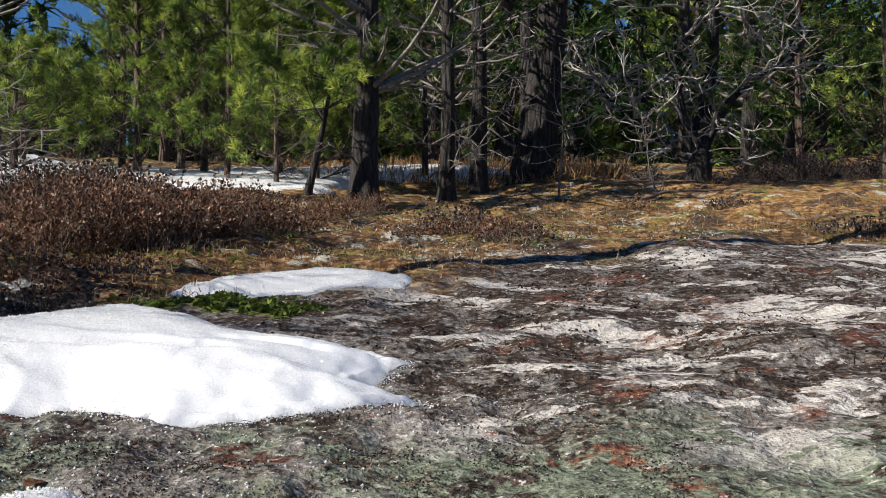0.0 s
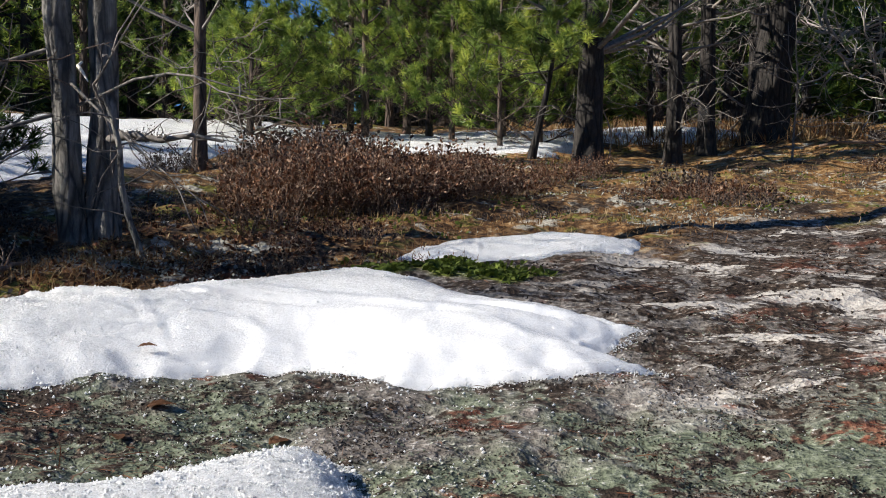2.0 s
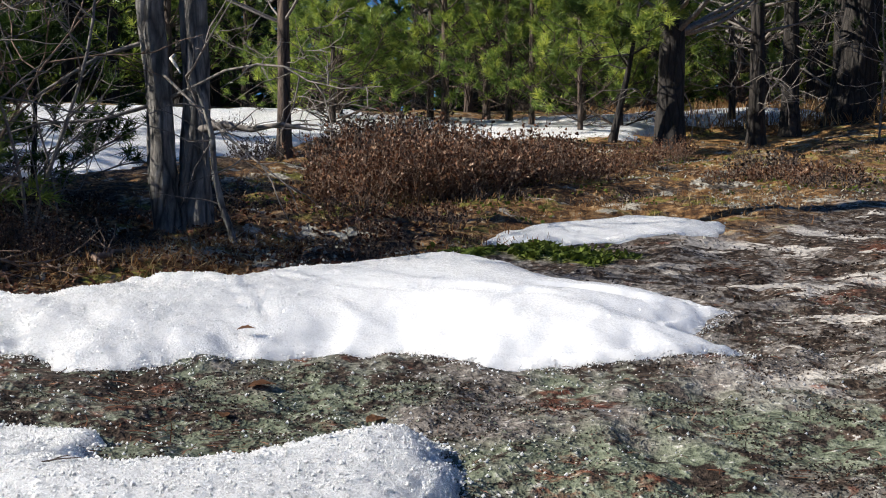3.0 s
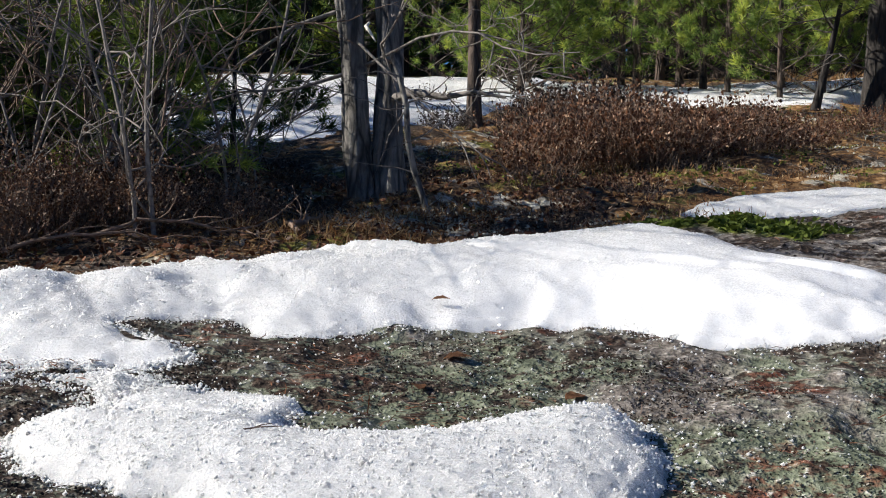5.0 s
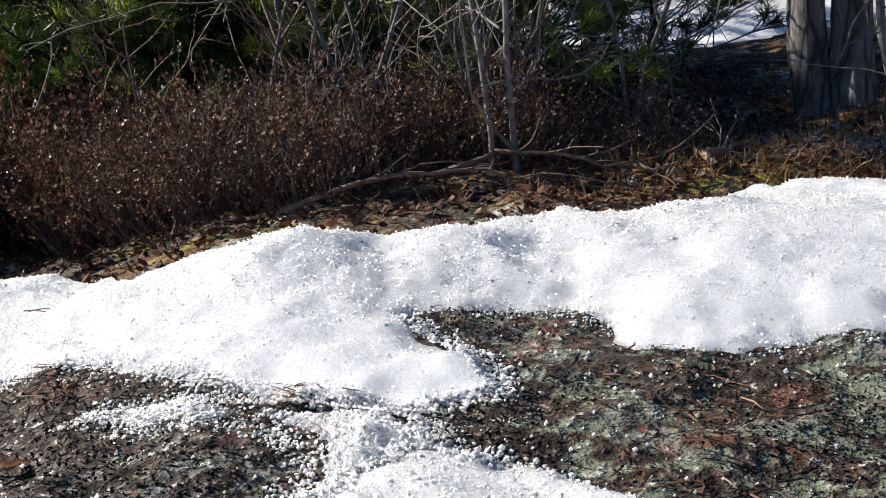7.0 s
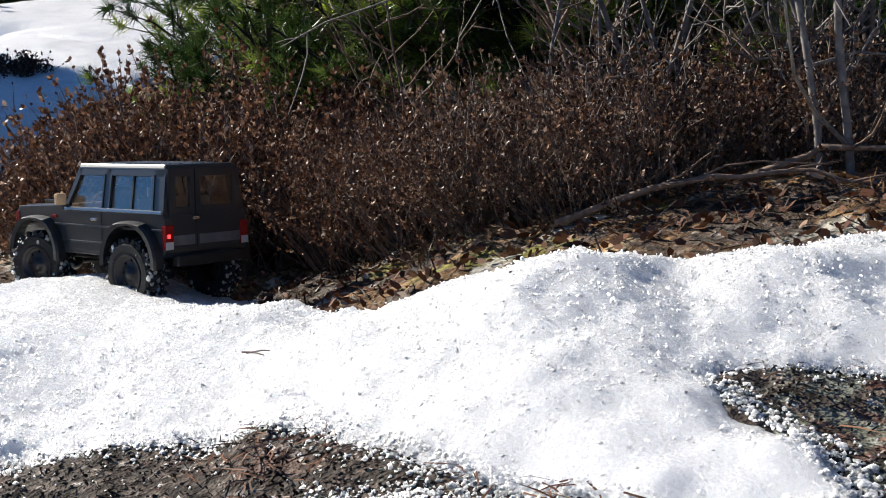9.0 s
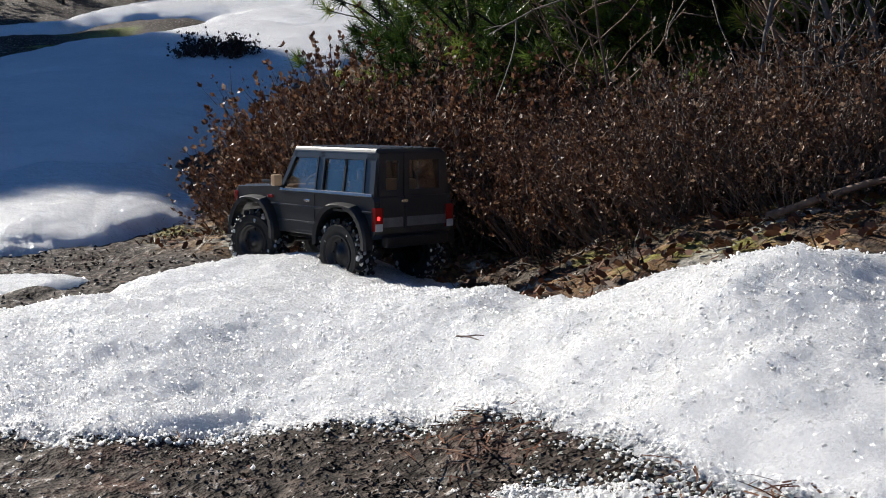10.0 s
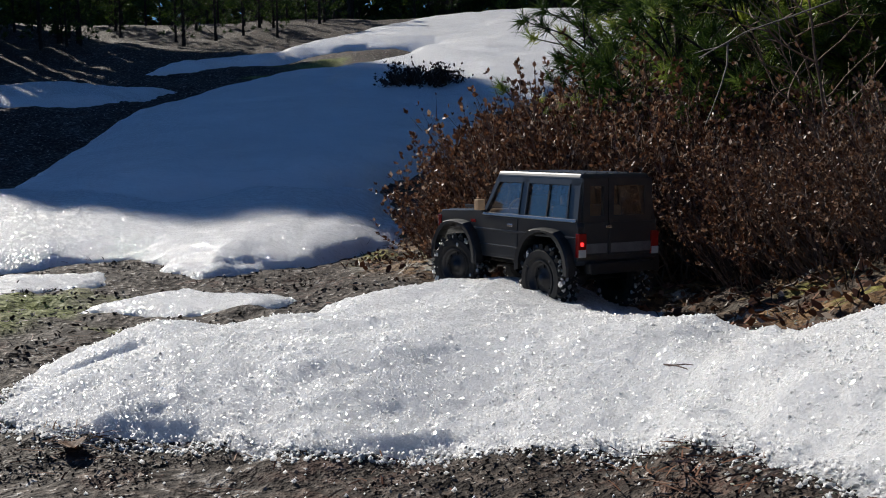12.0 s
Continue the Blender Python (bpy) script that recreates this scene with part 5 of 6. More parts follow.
sticks("rust_grass", 4200, 216, (22, 38), (2.7, 3.5), 0.040, 0.0012, STRAW, "rust-yellow dry grass beside the twin trunk",
       lambda x, y: (1 - rockness(x, y)) * np.clip(0.5 + 1.2 * fbm(x * 4, y * 4, 2, 39), 0, 1), 1.0, 1.2)
sticks("thicket_litter", 6000, 214, (14, 74), (2.3, 4.4), 0.034, 0.0012, DEBRIS, "brown dead stalks and litter under the bushes",
       lambda x, y: (1 - rockness(x, y)) * outside_snow(x, y), 1.0, 0.9)
flakes("leaf_litter", 11000, 215, (14, 74), (2.25, 4.2), 0.010, LITTER, "brown leaf litter under the bushes", lambda x, y: (1 - rockness(x, y)) * outside_snow(x, y), 1.3, 0.004, 0.8)


def ice_grains(name, outline, count, seed, size, reach, label):
    """Loose glassy snow grains along an edge of a patch."""
    rs = np.random.RandomState(seed)
    o = np.array(outline)
    k = rs.randint(0, len(o), count)
    u = rs.uniform(0, 1, count)[:, None]
    p = o[k] * (1 - u) + o[(k + 1) % len(o)] * u + rs.normal(0, reach, (count, 2)) + rs.normal(0, reach * 0.4, (count, 2))
    z = height(p[:, 0], p[:, 1])
    d = inside_distance(p[:, 0], p[:, 1], outline)
    ico = bmesh.new()
    bmesh.ops.create_icosphere(ico, subdivisions=1, radius=1.0)
    iv, jf = [v.co.copy() for v in ico.verts], [tuple(v.index for v in f.verts) for f in ico.faces]
    ico.free()
    s = Soup()
    for (x, y), h, dd in zip(p, z, d):
        if dd > 0.02:
            continue
        a = size * rs.uniform(0.35, 1.3)
        sc = Vector((a * rs.uniform(0.7, 1.3), a * rs.uniform(0.7, 1.3), a * rs.uniform(0.6, 1.1)))
        c = Vector((x, y, h + a * 0.3 + max(dd, 0) * 0.45))
        s.add([c + Vector((v.x * sc.x, v.y * sc.y, v.z * sc.z)) * rs.uniform(0.5, 1.4) for v in iv], jf)
    return tagged(put(name, s.mesh(name, False), SNOW), label, "snow grains", kind="stuff")


ice_grains("snow_grains", FRONT, 6500, 301, 0.0019, 0.010, "loose glassy snow grains round the near patch")
ice_grains("snow_grains", FRONT, 2600, 305, 0.0032, 0.009, "coarse ice crystals standing on the patch rim")
ice_grains("snow_grains", MAIN_LEFT, 2200, 306, 0.0030, 0.010, "coarse ice crystals along the snow edge")
ice_grains("snow_grains", STRIP, 2600, 302, 0.0019, 0.011, "loose glassy snow grains on dark rock")
ice_grains("snow_grains", MAIN_LEFT, 6500, 303, 0.0019, 0.010, "loose glassy snow grains along the snow edge")
ice_grains("snow_grains", MAIN_RIGHT, 4000, 304, 0.0018, 0.008, "loose glassy snow grains along the snow edge")


def surface_grains(name, snow, count, seed, size, label, far=2.3):
    """Coarse half-melted grains sitting on the thawing part of a patch."""
    rs = np.random.RandomState(seed)
    n = len(snow.data.vertices)
    co, rough = np.empty(n * 3), np.empty(n)
    snow.data.vertices.foreach_get("co", co)
    snow.data.attributes["coarse"].data.foreach_get("value", rough)
    co = co.reshape(-1, 3)
    near = np.hypot(co[:, 0] + 0.6, co[:, 1] - 0.9)
    w = rough ** 2 * smooth(far, 0.5, near) * (co[:, 2] > height(co[:, 0], co[:, 1]) - 0.002)
    p = co[rs.choice(n, count, p=w / w.sum())] + rs.normal(0, 0.003, (count, 3)) * (1, 1, 0.25)
    ico = bmesh.new()
    bmesh.ops.create_icosphere(ico, subdivisions=1, radius=1.0)
    iv, jf = np.array([v.co[:] for v in ico.verts]), np.array([[v.index for v in f.verts] for f in ico.faces])
    ico.free()
    a = size * (0.45 + 1.0 * rs.uniform(0, 1, (count, 1, 1)) ** 2.5)
    v = p[:, None, :] + iv[None] * a * rs.uniform(0.65, 1.35, (count, 12, 1)) * rs.uniform(0.75, 1.25, (count, 1, 3))
    f = jf[None] + 12 * np.arange(count)[:, None, None]
    return tagged(put(name, mesh_from(name, v.reshape(-1, 3).tolist(), f.reshape(-1, 3).tolist(), False), SNOW), label, "snow grains", kind="stuff")


surface_grains("snow_grains", main_snow, 24000, 311, 0.0015, "coarse glittering grains on the thawing snow", 2.4)
surface_grains("snow_grains", front_snow, 6000, 312, 0.0014, "coarse glittering grains on the near snow patch", 2.4)
surface_grains("snow_grains", front_snow, 2200, 314, 0.0025, "larger upright ice crystals on the near snow patch", 2.4)
surface_grains("snow_grains", strip_snow, 3600, 313, 0.0015, "loose icy grains on the thin snow strip", 2.4)


def rock_grains(count, seed):
    """Single white grains strewn over the rock beside the snow."""
    x, y, z, rs = scatter(count, seed, (-8, 80), (1.05, 2.3))
    d = np.maximum.reduce([inside_distance(x, y, o) for o in (MAIN_RIGHT, MAIN_LEFT, FRONT, STRIP)])
    keep = (d < 0) & (np.exp(d / 0.16) + 0.05 > rs.uniform(0, 1, count))
    soup = Soup()
    for px, py, pz in zip(x[keep], y[keep], z[keep]):
        r = 0.0011 + 0.0024 * rs.uniform(0, 1) ** 3
        c = Vector((px, py, pz + r * 0.5))
        q = [c + Vector(o) * r * rs.uniform(0.7, 1.3) for o in ((1, 0, 0), (0, 1, 0), (-1, 0, 0), (0, -1, 0), (0.1, 0.1, 1), (0, 0, -1))]
        soup.add(q, [(0, 1, 4), (1, 2, 4), (2, 3, 4), (3, 0, 4), (1, 0, 5), (2, 1, 5), (3, 2, 5), (0, 3, 5)])
    return tagged(put("snow_grains", soup.mesh("snow_grains", False), SNOW), "single white snow grains strewn on the rock", "snow grains", kind="stuff")


rock_grains(9000, 315)


def dead_leaf(x, y, lift, turn, size, label):
    """A dry leaf, curled along its rib."""
    bm = bmesh.new()
    n = 7
    rows = []
    for i in range(n + 1):
        u = i / n
        w = math.sin(math.pi * min(1, u * 1.02 + 0.02)) ** 0.8 * 0.36
        rows.append([bm.verts.new((u - 0.5, s * w, 0.10 * (abs(s) ** 1.5) * w * 2.2 + 0.05 * math.sin(u * 3.3) + 0.03 * math.sin(u * 17 + s * 4))) for s in (-1, -0.5, 0, 0.5, 1)])
    for a, b in zip(rows, rows[1:]):
        for i in range(4):
            bm.faces.new((a[i], a[i + 1], b[i + 1], b[i]))
    bmesh.ops.solidify(bm, geom=bm.faces[:], thickness=0.012)
    root = part("dead_leaf", bm, DEAD_LEAF, None, smooth_faces=True)
    root.matrix_basis = pose(x, y, ground_z(x, y) + lift, 6, -4, turn) @ Matrix.Diagonal((size, size, size, 1))
    return tagged(root, label, "leaf", "dead leaves")


dead_leaf(-.935, 2.00, 0.040, 20, 0.034, "curled brown dead leaf lying on the snow")
dead_leaf(-.802, 1.765, 0.004, 35, 0.045, "curled brown dead leaf lying on the rock")
dead_leaf(-1.447, 1.185, 0.008, 80, 0.035, "small red-brown dead leaf on dark rock")
dead_leaf(-2.034, .757, 0.008, 10, 0.045, "red-brown dead leaf beside the snow edge")
dead_leaf(-.797, 1.604, 0.004, 120, 0.032, "small red-brown dead leaf on the rock")
dead_leaf(-.58, 1.686, 0.004, 60, 0.040, "pale brown dead leaf beside the snow")


def snow_twig(x, y, lift, turn, label):
    """A small forked twig lying on the snow."""
    soup = Soup()
    soup.tube([Vector((0, 0, 0)), Vector((0.02, 0.002, 0.002)), Vector((0.045, -0.002, 0.003))], [0.0011, 0.001, 0.0006], 5)
    soup.tube([Vector((0.008, 0, 0.0)), Vector((0.022, 0.010, 0.003)), Vector((0.034, 0.012, 0.004))], [0.0009, 0.0008, 0.0005], 5)
    ob = put("fallen_twig", soup.mesh("fallen_twig"), TWIG_DARK)
    ob.matrix_basis = pose(x, y, ground_z(x, y) + lift, 0, 0, turn)
    return tagged(ob, label, "twig", "fallen twigs")


snow_twig(-.84, 1.20, 0.034, 35, "small forked brown twig lying on the near snow")
snow_twig(-1.08, 1.17, 0.030, 100, "thin dark twig lying on the near snow")
snow_twig(-1.78, 1.36, 0.062, 10, "tiny dark twig lying on the coarse snow")


def fallen_branch(seed, a, b, radius, label):
    rng = random.Random(seed)
    root = new("fallen_branch")
    pts = []
    for i in range(11):
        u = i / 10
        x, y = a[0] * (1 - u) + b[0] * u + rng.uniform(-0.012, 0.012), a[1] * (1 - u) + b[1] * u + rng.uniform(-0.012, 0.012)
        pts.append(Vector((x, y, ground_z(x, y) + radius * 1.2 + 0.03 * math.sin(u * 3))))
    s = Soup()
    s.tube(pts, [radius * (1 - 0.7 * i / 10) for i in range(11)], 7)
    put("stick", s.mesh("stick"), TWIG_BROWN, root)
    t = Soup()
    for _ in range(9):
        p, d = along(pts, rng.uniform(0.15, 0.95))
        t.tube(wander(rng, p, d + Vector((rng.gauss(0, 0.8), rng.gauss(0, 0.8), rng.uniform(0, 0.7))), rng.uniform(0.05, 0.2), 4, 0.3), [0.0022, 0.0018, 0.0015, 0.0012, 0.0008], 4)
    tagged(put("twigwork", t.mesh("twigwork"), TWIG_BROWN, root), kind="stuff")
    return tagged(root, label, "branch", "fallen branches")


fallen_branch(1, (-2.02, 1.93), (-1.66, 2.18), 0.0062, "brown fallen branch along the snow edge")
fallen_branch(2, (-1.50, 2.42), (-1.62, 2.76), 0.008, "short fallen branch by the grey trunk")
fallen_branch(3, (-2.35, 1.98), (-1.95, 2.06), 0.006, "thin fallen branch below the bushes")
fallen_branch(4, (1.2, 7.1), (1.75, 7.3), 0.012, "grey dead branch on the heath")
fallen_branch(5, (-1.86, 2.14), (-1.55, 2.35), 0.006, "thin fallen branch below the bushes")
fallen_branch(6, (1.0, 8.4), (1.75, 8.2), 0.012, "dark broken branch under the old pine")


# ---- the radio-controlled off-road car ----
PAINT = plain("dark_grey_car_paint", (0.019, 0.023, 0.028), 0.40, 0.1, 40, 0.12, coat=0.6)
PLASTIC = plain("black_plastic", (0.009, 0.009, 0.0095), 0.5, 0.0, 160, 0.3, 0.1)
RUBBER = plain("black_tyre_rubber", (0.006, 0.006, 0.006), 0.75, 0.0, 90, 0.35, 0.2)
STEEL = plain("dark_steel_rim", (0.03, 0.03, 0.032), 0.38, 0.6, 80, 0.3)
CHROME = plain("bright_metal", (0.75, 0.75, 0.76), 0.22, 1.0, 60, 0.05)
TRIM = plain("satin_window_trim", (0.34, 0.34, 0.35), 0.24, 0.9, 60, 0.1)
PANEL = plain("scuffed_grey_panel", (0.10, 0.10, 0.105), 0.5, 0.0, 60, 0.3)
TAN = plain("tan_interior_plastic", (0.55, 0.36, 0.20), 0.6, 0.0, 60, 0.15)
RED_LENS = plain("red_lens", (0.22, 0.008, 0.008), 0.2, 0.0, 60, 0.1)
WHITE_LENS = plain("clear_lens", (0.40, 0.40, 0.40), 0.15, 0.0, 60, 0.05)
LAMP_RED, _, lamp_b = material("lit_red_lamp")
lamp_b.inputs["Base Color"].default_value = (0.8, 0.02, 0.02, 1)
lamp_b.inputs["Emission Color"].default_value = (1.0, 0.03, 0.03, 1)
lamp_b.inputs["Emission Strength"].default_value = 2.5
GLASS, glass_nt, _ = material("smoked_window")
clear, sheen, both = glass_nt.nodes.new("ShaderNodeBsdfTransparent"), glass_nt.nodes.new("ShaderNodeBsdfGlossy"), glass_nt.nodes.new("ShaderNodeMixShader")
clear.inputs["Color"].default_value = (0.80, 0.80, 0.80, 1)
sheen.inputs["Roughness"].default_value = 0.12
both.inputs[0].default_value = 0.18
glass_nt.links.new(clear.outputs[0], both.inputs[1])
glass_nt.links.new(sheen.outputs[0], both.inputs[2])
glass_nt.links.new(both.outputs[0], glass_nt.nodes["Material Output"].inputs[0])


def box(x0, x1, y0, y1, z0, z1, bm=None):
    bm = bm or bmesh.new()
    bmesh.ops.create_cube(bm, size=1.0, matrix=Matrix.Translation(((x0 + x1) / 2, (y0 + y1) / 2, (z0 + z1) / 2)) @ Matrix.Diagonal((x1 - x0, y1 - y0, z1 - z0, 1)))
    return bm


def prism(points, y0, y1, bm=None):
    """A side outline in x and z, drawn out along y."""
    bm = bm or bmesh.new()
    a = [bm.verts.new((x, y0, z)) for x, z in points]
    b = [bm.verts.new((x, y1, z)) for x, z in points]
    bm.faces.new(a)
    bm.faces.new(b[::-1])
    for i in range(len(points)):
        j = (i + 1) % len(points)
        bm.faces.new((a[j], a[i], b[i], b[j]))
    bmesh.ops.recalc_face_normals(bm, faces=bm.faces[:])
    return bm


def ring(points_out, points_in, y0, y1, bm=None):
    """A flat frame between two outlines in x and z."""
    bm = bm or bmesh.new()
    n = len(points_out)
    rows = [[bm.verts.new((x, y, z)) for x, z in pts] for pts in (points_out, points_in) for y in (y0, y1)]
    o0, o1, i0, i1 = rows
    for k in range(n):
        j = (k + 1) % n
        for a, b in ((o0, o1), (i1, i0)):
            bm.faces.new((a[k], a[j], b[j], b[k]))
        bm.faces.new((o0[j], o0[k], i0[k], i0[j]))
        bm.faces.new((o1[k], o1[j], i1[j], i1[k]))
    bmesh.ops.recalc_face_normals(bm, faces=bm.faces[:])
    return bm


def arc(cx, cz, r, a0, a1, n):
    return [(cx + r * math.cos(math.radians(a0 + (a1 - a0) * i / n)), cz + r * math.sin(math.radians(a0 + (a1 - a0) * i / n))) for i in range(n + 1)]


LUG = bpy.data.meshes.new("tread_lug")
lug_bm = bmesh.new()
bmesh.ops.create_cube(lug_bm, size=1.0)
for v in lug_bm.verts:
    if v.co.x > 0:
        v.co.z *= 0.75
        v.co.y *= 0.9
lug_bm.to_mesh(LUG)
lug_bm.free()


def wheel(root, x, y, turn=0.0, seed=0):
    """Tyre with lugs, pressed-steel rim, hub and clinging snow; the axle runs along y."""
    rng = random.Random(seed)
    out = 1 if y > 0 else -1
    R, W = 0.057, 0.021
    bm = bmesh.new()
    prof = [(0.031, -W * 0.8), (0.040, -W), (0.050, -W), (R - 0.004, -W * 0.82), (R - 0.003, 0), (R - 0.004, W * 0.82), (0.050, W), (0.040, W), (0.031, W * 0.8)]
    n = 36
    rows = [[bm.verts.new((r * math.cos(2 * math.pi * i / n), w, r * math.sin(2 * math.pi * i / n))) for r, w in prof] for i in range(n)]
    for i in range(n):
        a, b = rows[i], rows[(i + 1) % n]
        for k in range(len(prof) - 1):
            bm.faces.new((a[k], a[k + 1], b[k + 1], b[k]))
        bm.faces.new((a[-1], a[0], b[0], b[-1]))
    bmesh.ops.recalc_face_normals(bm, faces=bm.faces[:])
    m = pose(x, y, 0.057, 0, 0, turn)
    tyre = part("wheel", bm, RUBBER, root, "knobbly black rubber tyre with clinging snow")
    tyre.matrix_basis = m
    for i in range(22):
        for side in (-1, 1):
            a = 2 * math.pi * (i + 0.25 * side) / 22
            lug = put("tread_lug", LUG, RUBBER, tyre)
            lug.matrix_basis = Matrix.Rotation(-a, 4, "Y") @ Matrix.Translation((R - 0.001, side * W * 0.52, 0)) @ Matrix.Rotation(side * 0.5, 4, "X") @ Matrix.Diagonal((0.009, W * 0.95, 0.0075, 1))
    bm = bmesh.new()
    prof = [(0.034, 0.020), (0.031, 0.021), (0.030, 0.013), (0.024, 0.010), (0.016, 0.013), (0.010, 0.014), (0.009, 0.018), (0.0005, 0.019)]
    rows = [[bm.verts.new((r * math.cos(2 * math.pi * i / n), w * out, r * math.sin(2 * math.pi * i / n))) for r, w in prof] for i in range(n)]
    for i in range(n):
        a, b = rows[i], rows[(i + 1) % n]
        for k in range(len(prof) - 1):
            bm.faces.new((a[k], a[k + 1], b[k + 1], b[k]))
    part("rim", bm, STEEL, tyre, "dark steel rim", smooth_faces=True)
    for k in range(8):
        a = 2 * math.pi * k / 8
        bm = bmesh.new()
        bmesh.ops.create_cone(bm, segments=10, radius1=0.0028, radius2=0.0028, depth=0.002, cap_ends=True,
                              matrix=Matrix.Translation((0.0225 * math.cos(a), 0.0125 * out, 0.0225 * math.sin(a))) @ Matrix.Rotation(math.pi / 2, 4, "X"))
        part("rim_hole", bm, PLASTIC, tyre)
    bm = bmesh.new()
    for _ in range(380):
        a, w = rng.uniform(0, 2 * math.pi), rng.uniform(-W, W)
        r = R - rng.uniform(0.0, 0.003) if abs(w) < W * 0.8 else rng.uniform(0.040, R)
        c = (r * math.cos(a), w, r * math.sin(a))
        bmesh.ops.create_icosphere(bm, subdivisions=1, radius=0.0010 + 0.0040 * rng.random() ** 2.2, matrix=Matrix.Translation(c) @ Matrix.Diagonal((1, 0.8, 1.2, 1)))
    tagged(part("clinging_snow", bm, SNOW, tyre, "white snow crumbs stuck in the tread", smooth_faces=True), kind="stuff")


def rc_car(m):
    root = new("radio_controlled_car")
    root.matrix_basis = m
    FX, RX, HW = 0.136, -0.130, 0.088          # axle places and half the body's width
    low, belt, hood, roof = 0.082, 0.158, 0.166, 0.238
    # lower body with both wheel arches
    side = [(0.205, low + 0.018)] + [(0.205, 0.150), (0.196, 0.160)] + [(0.065, hood)] + [(0.062, belt), (-0.206, belt), (-0.210, 0.150), (-0.210, low + 0.012)]
    side += [(-0.198, low + 0.004)] + arc(RX, 0.075, 0.066, 180 - 8, 8, 12)[0:] + [(RX + 0.068, low), (FX - 0.068, low)] + arc(FX, 0.075, 0.066, 180 - 8, 8, 12)
    part("body", prism(side, -HW, HW), PAINT, root, "dark grey painted body", bevel=0.004)
    # bonnet with a raised middle
    bm = box(0.070, 0.200, -0.070, 0.070, 0.158, 0.1675)
    for v in bm.verts:
        if v.co.x > 0.15 and v.co.z > 0.165:
            v.co.z -= 0.006
    part("bonnet", bm, PAINT, root, bevel=0.003)
    for s in (-1, 1):
        part("bonnet_rib", box(0.075, 0.192, s * 0.036 - 0.0015, s * 0.036 + 0.0015, 0.164, 0.1695), PAINT, root, bevel=0.0008)
    # roof, pillars and window frames; the sides lean in a little
    inn = 0.074
    bm = box(-0.203, 0.030, -inn - 0.003, inn + 0.003, roof - 0.009, roof)
    for v in bm.verts:
        if v.co.z > roof - 0.001:
            v.co.x *= 0.985
            v.co.y *= 0.94
    part("roof", bm, PAINT, root, "dark grey roof with faint ribs", bevel=0.003)
    for k in range(5):
        part("roof_rib", box(-0.180, 0.005, -0.048 + 0.024 * k - 0.002, -0.048 + 0.024 * k + 0.002, roof - 0.001, roof + 0.0012), PAINT, root, bevel=0.0006)

    def lean(bm, top=roof - 0.008, bottom=belt):
        for v in bm.verts:
            t = (v.co.z - bottom) / (top - bottom)
            v.co.y *= 1 - 0.13 * t
        return bm
    for s in (-1, 1):
        y0, y1 = sorted((s * (HW - 0.001), s * (HW - 0.008)))
        part("front_pillar", lean(prism([(0.062, belt), (0.054, belt), (0.018, roof - 0.008), (0.029, roof - 0.008)], y0, y1)), PAINT, root)
        part("middle_pillar", lean(prism([(-0.046, belt), (-0.064, belt), (-0.062, roof - 0.008), (-0.047, roof - 0.008)], y0, y1)), PAINT, root)
        part("rear_pillar", lean(prism([(-0.182, belt), (-0.207, belt), (-0.203, roof - 0.008), (-0.178, roof - 0.008)], y0, y1)), PAINT, root)
        part("roof_rail", lean(box(-0.205, 0.026, y0, y1, roof - 0.020, roof - 0.007)), PAINT, root)
        part("window_sill", lean(box(-0.205, 0.058, min(s * (HW + 0.002), y0), max(s * (HW + 0.002), y1), belt - 0.001, belt + 0.005)), TRIM, root, "satin grey window sill", bevel=0.0012)
        g0, g1 = sorted((s * (HW - 0.004), s * (HW - 0.006)))
        door_win = [(0.052, belt + 0.004), (-0.047, belt + 0.004), (-0.047, roof - 0.018), (0.022, roof - 0.018)]
        part("front_window", lean(prism(door_win, g0, g1)), GLASS, root, "smoked side window")
        rear_win = [(-0.064, belt + 0.004), (-0.181, belt + 0.004), (-0.177, roof - 0.018), (-0.064, roof - 0.018)]
        part("rear_window", lean(prism(rear_win, g0, g1)), GLASS, root, "smoked side window")
        part("window_divider", lean(box(-0.124, -0.120, *sorted((s * (HW - 0.002), s * (HW - 0.007))), belt + 0.004, roof - 0.016)), PLASTIC, root)
        shrink = lambda pts, k: [(sum(p[0] for p in pts) / len(pts) * (1 - k) + x * k, sum(p[1] for p in pts) / len(pts) * (1 - k) + z * k) for x, z in pts]
        for pts in (door_win, rear_win):
            part("window_trim", lean(ring(shrink(pts, 1.02), shrink(pts, 0.955), *sorted((s * (HW - 0.002), s * (HW + 0.0008))))), PAINT, root)
        # door leaf, crease lines and handle
        door = part("door", prism([(0.052, low + 0.006), (-0.046, low + 0.006), (-0.046, belt - 0.003), (0.056, belt - 0.003)], *sorted((s * (HW - 0.001), s * (HW + 0.0012)))), PAINT, root, bevel=0.0006)
        part("door_handle", box(-0.036, -0.020, *sorted((s * (HW + 0.001), s * (HW + 0.0045))), 0.1405, 0.1455), CHROME, door, "bright door handle", bevel=0.001)
        part("waist_crease", box(-0.205, 0.200, *sorted((s * (HW - 0.001), s * (HW + 0.0022))), 0.1295, 0.1335), PAINT, root, bevel=0.0009)
        part("sill_crease", box(-0.062, 0.068, *sorted((s * (HW - 0.001), s * (HW + 0.0024))), 0.1025, 0.1055), PAINT, root, bevel=0.0009)
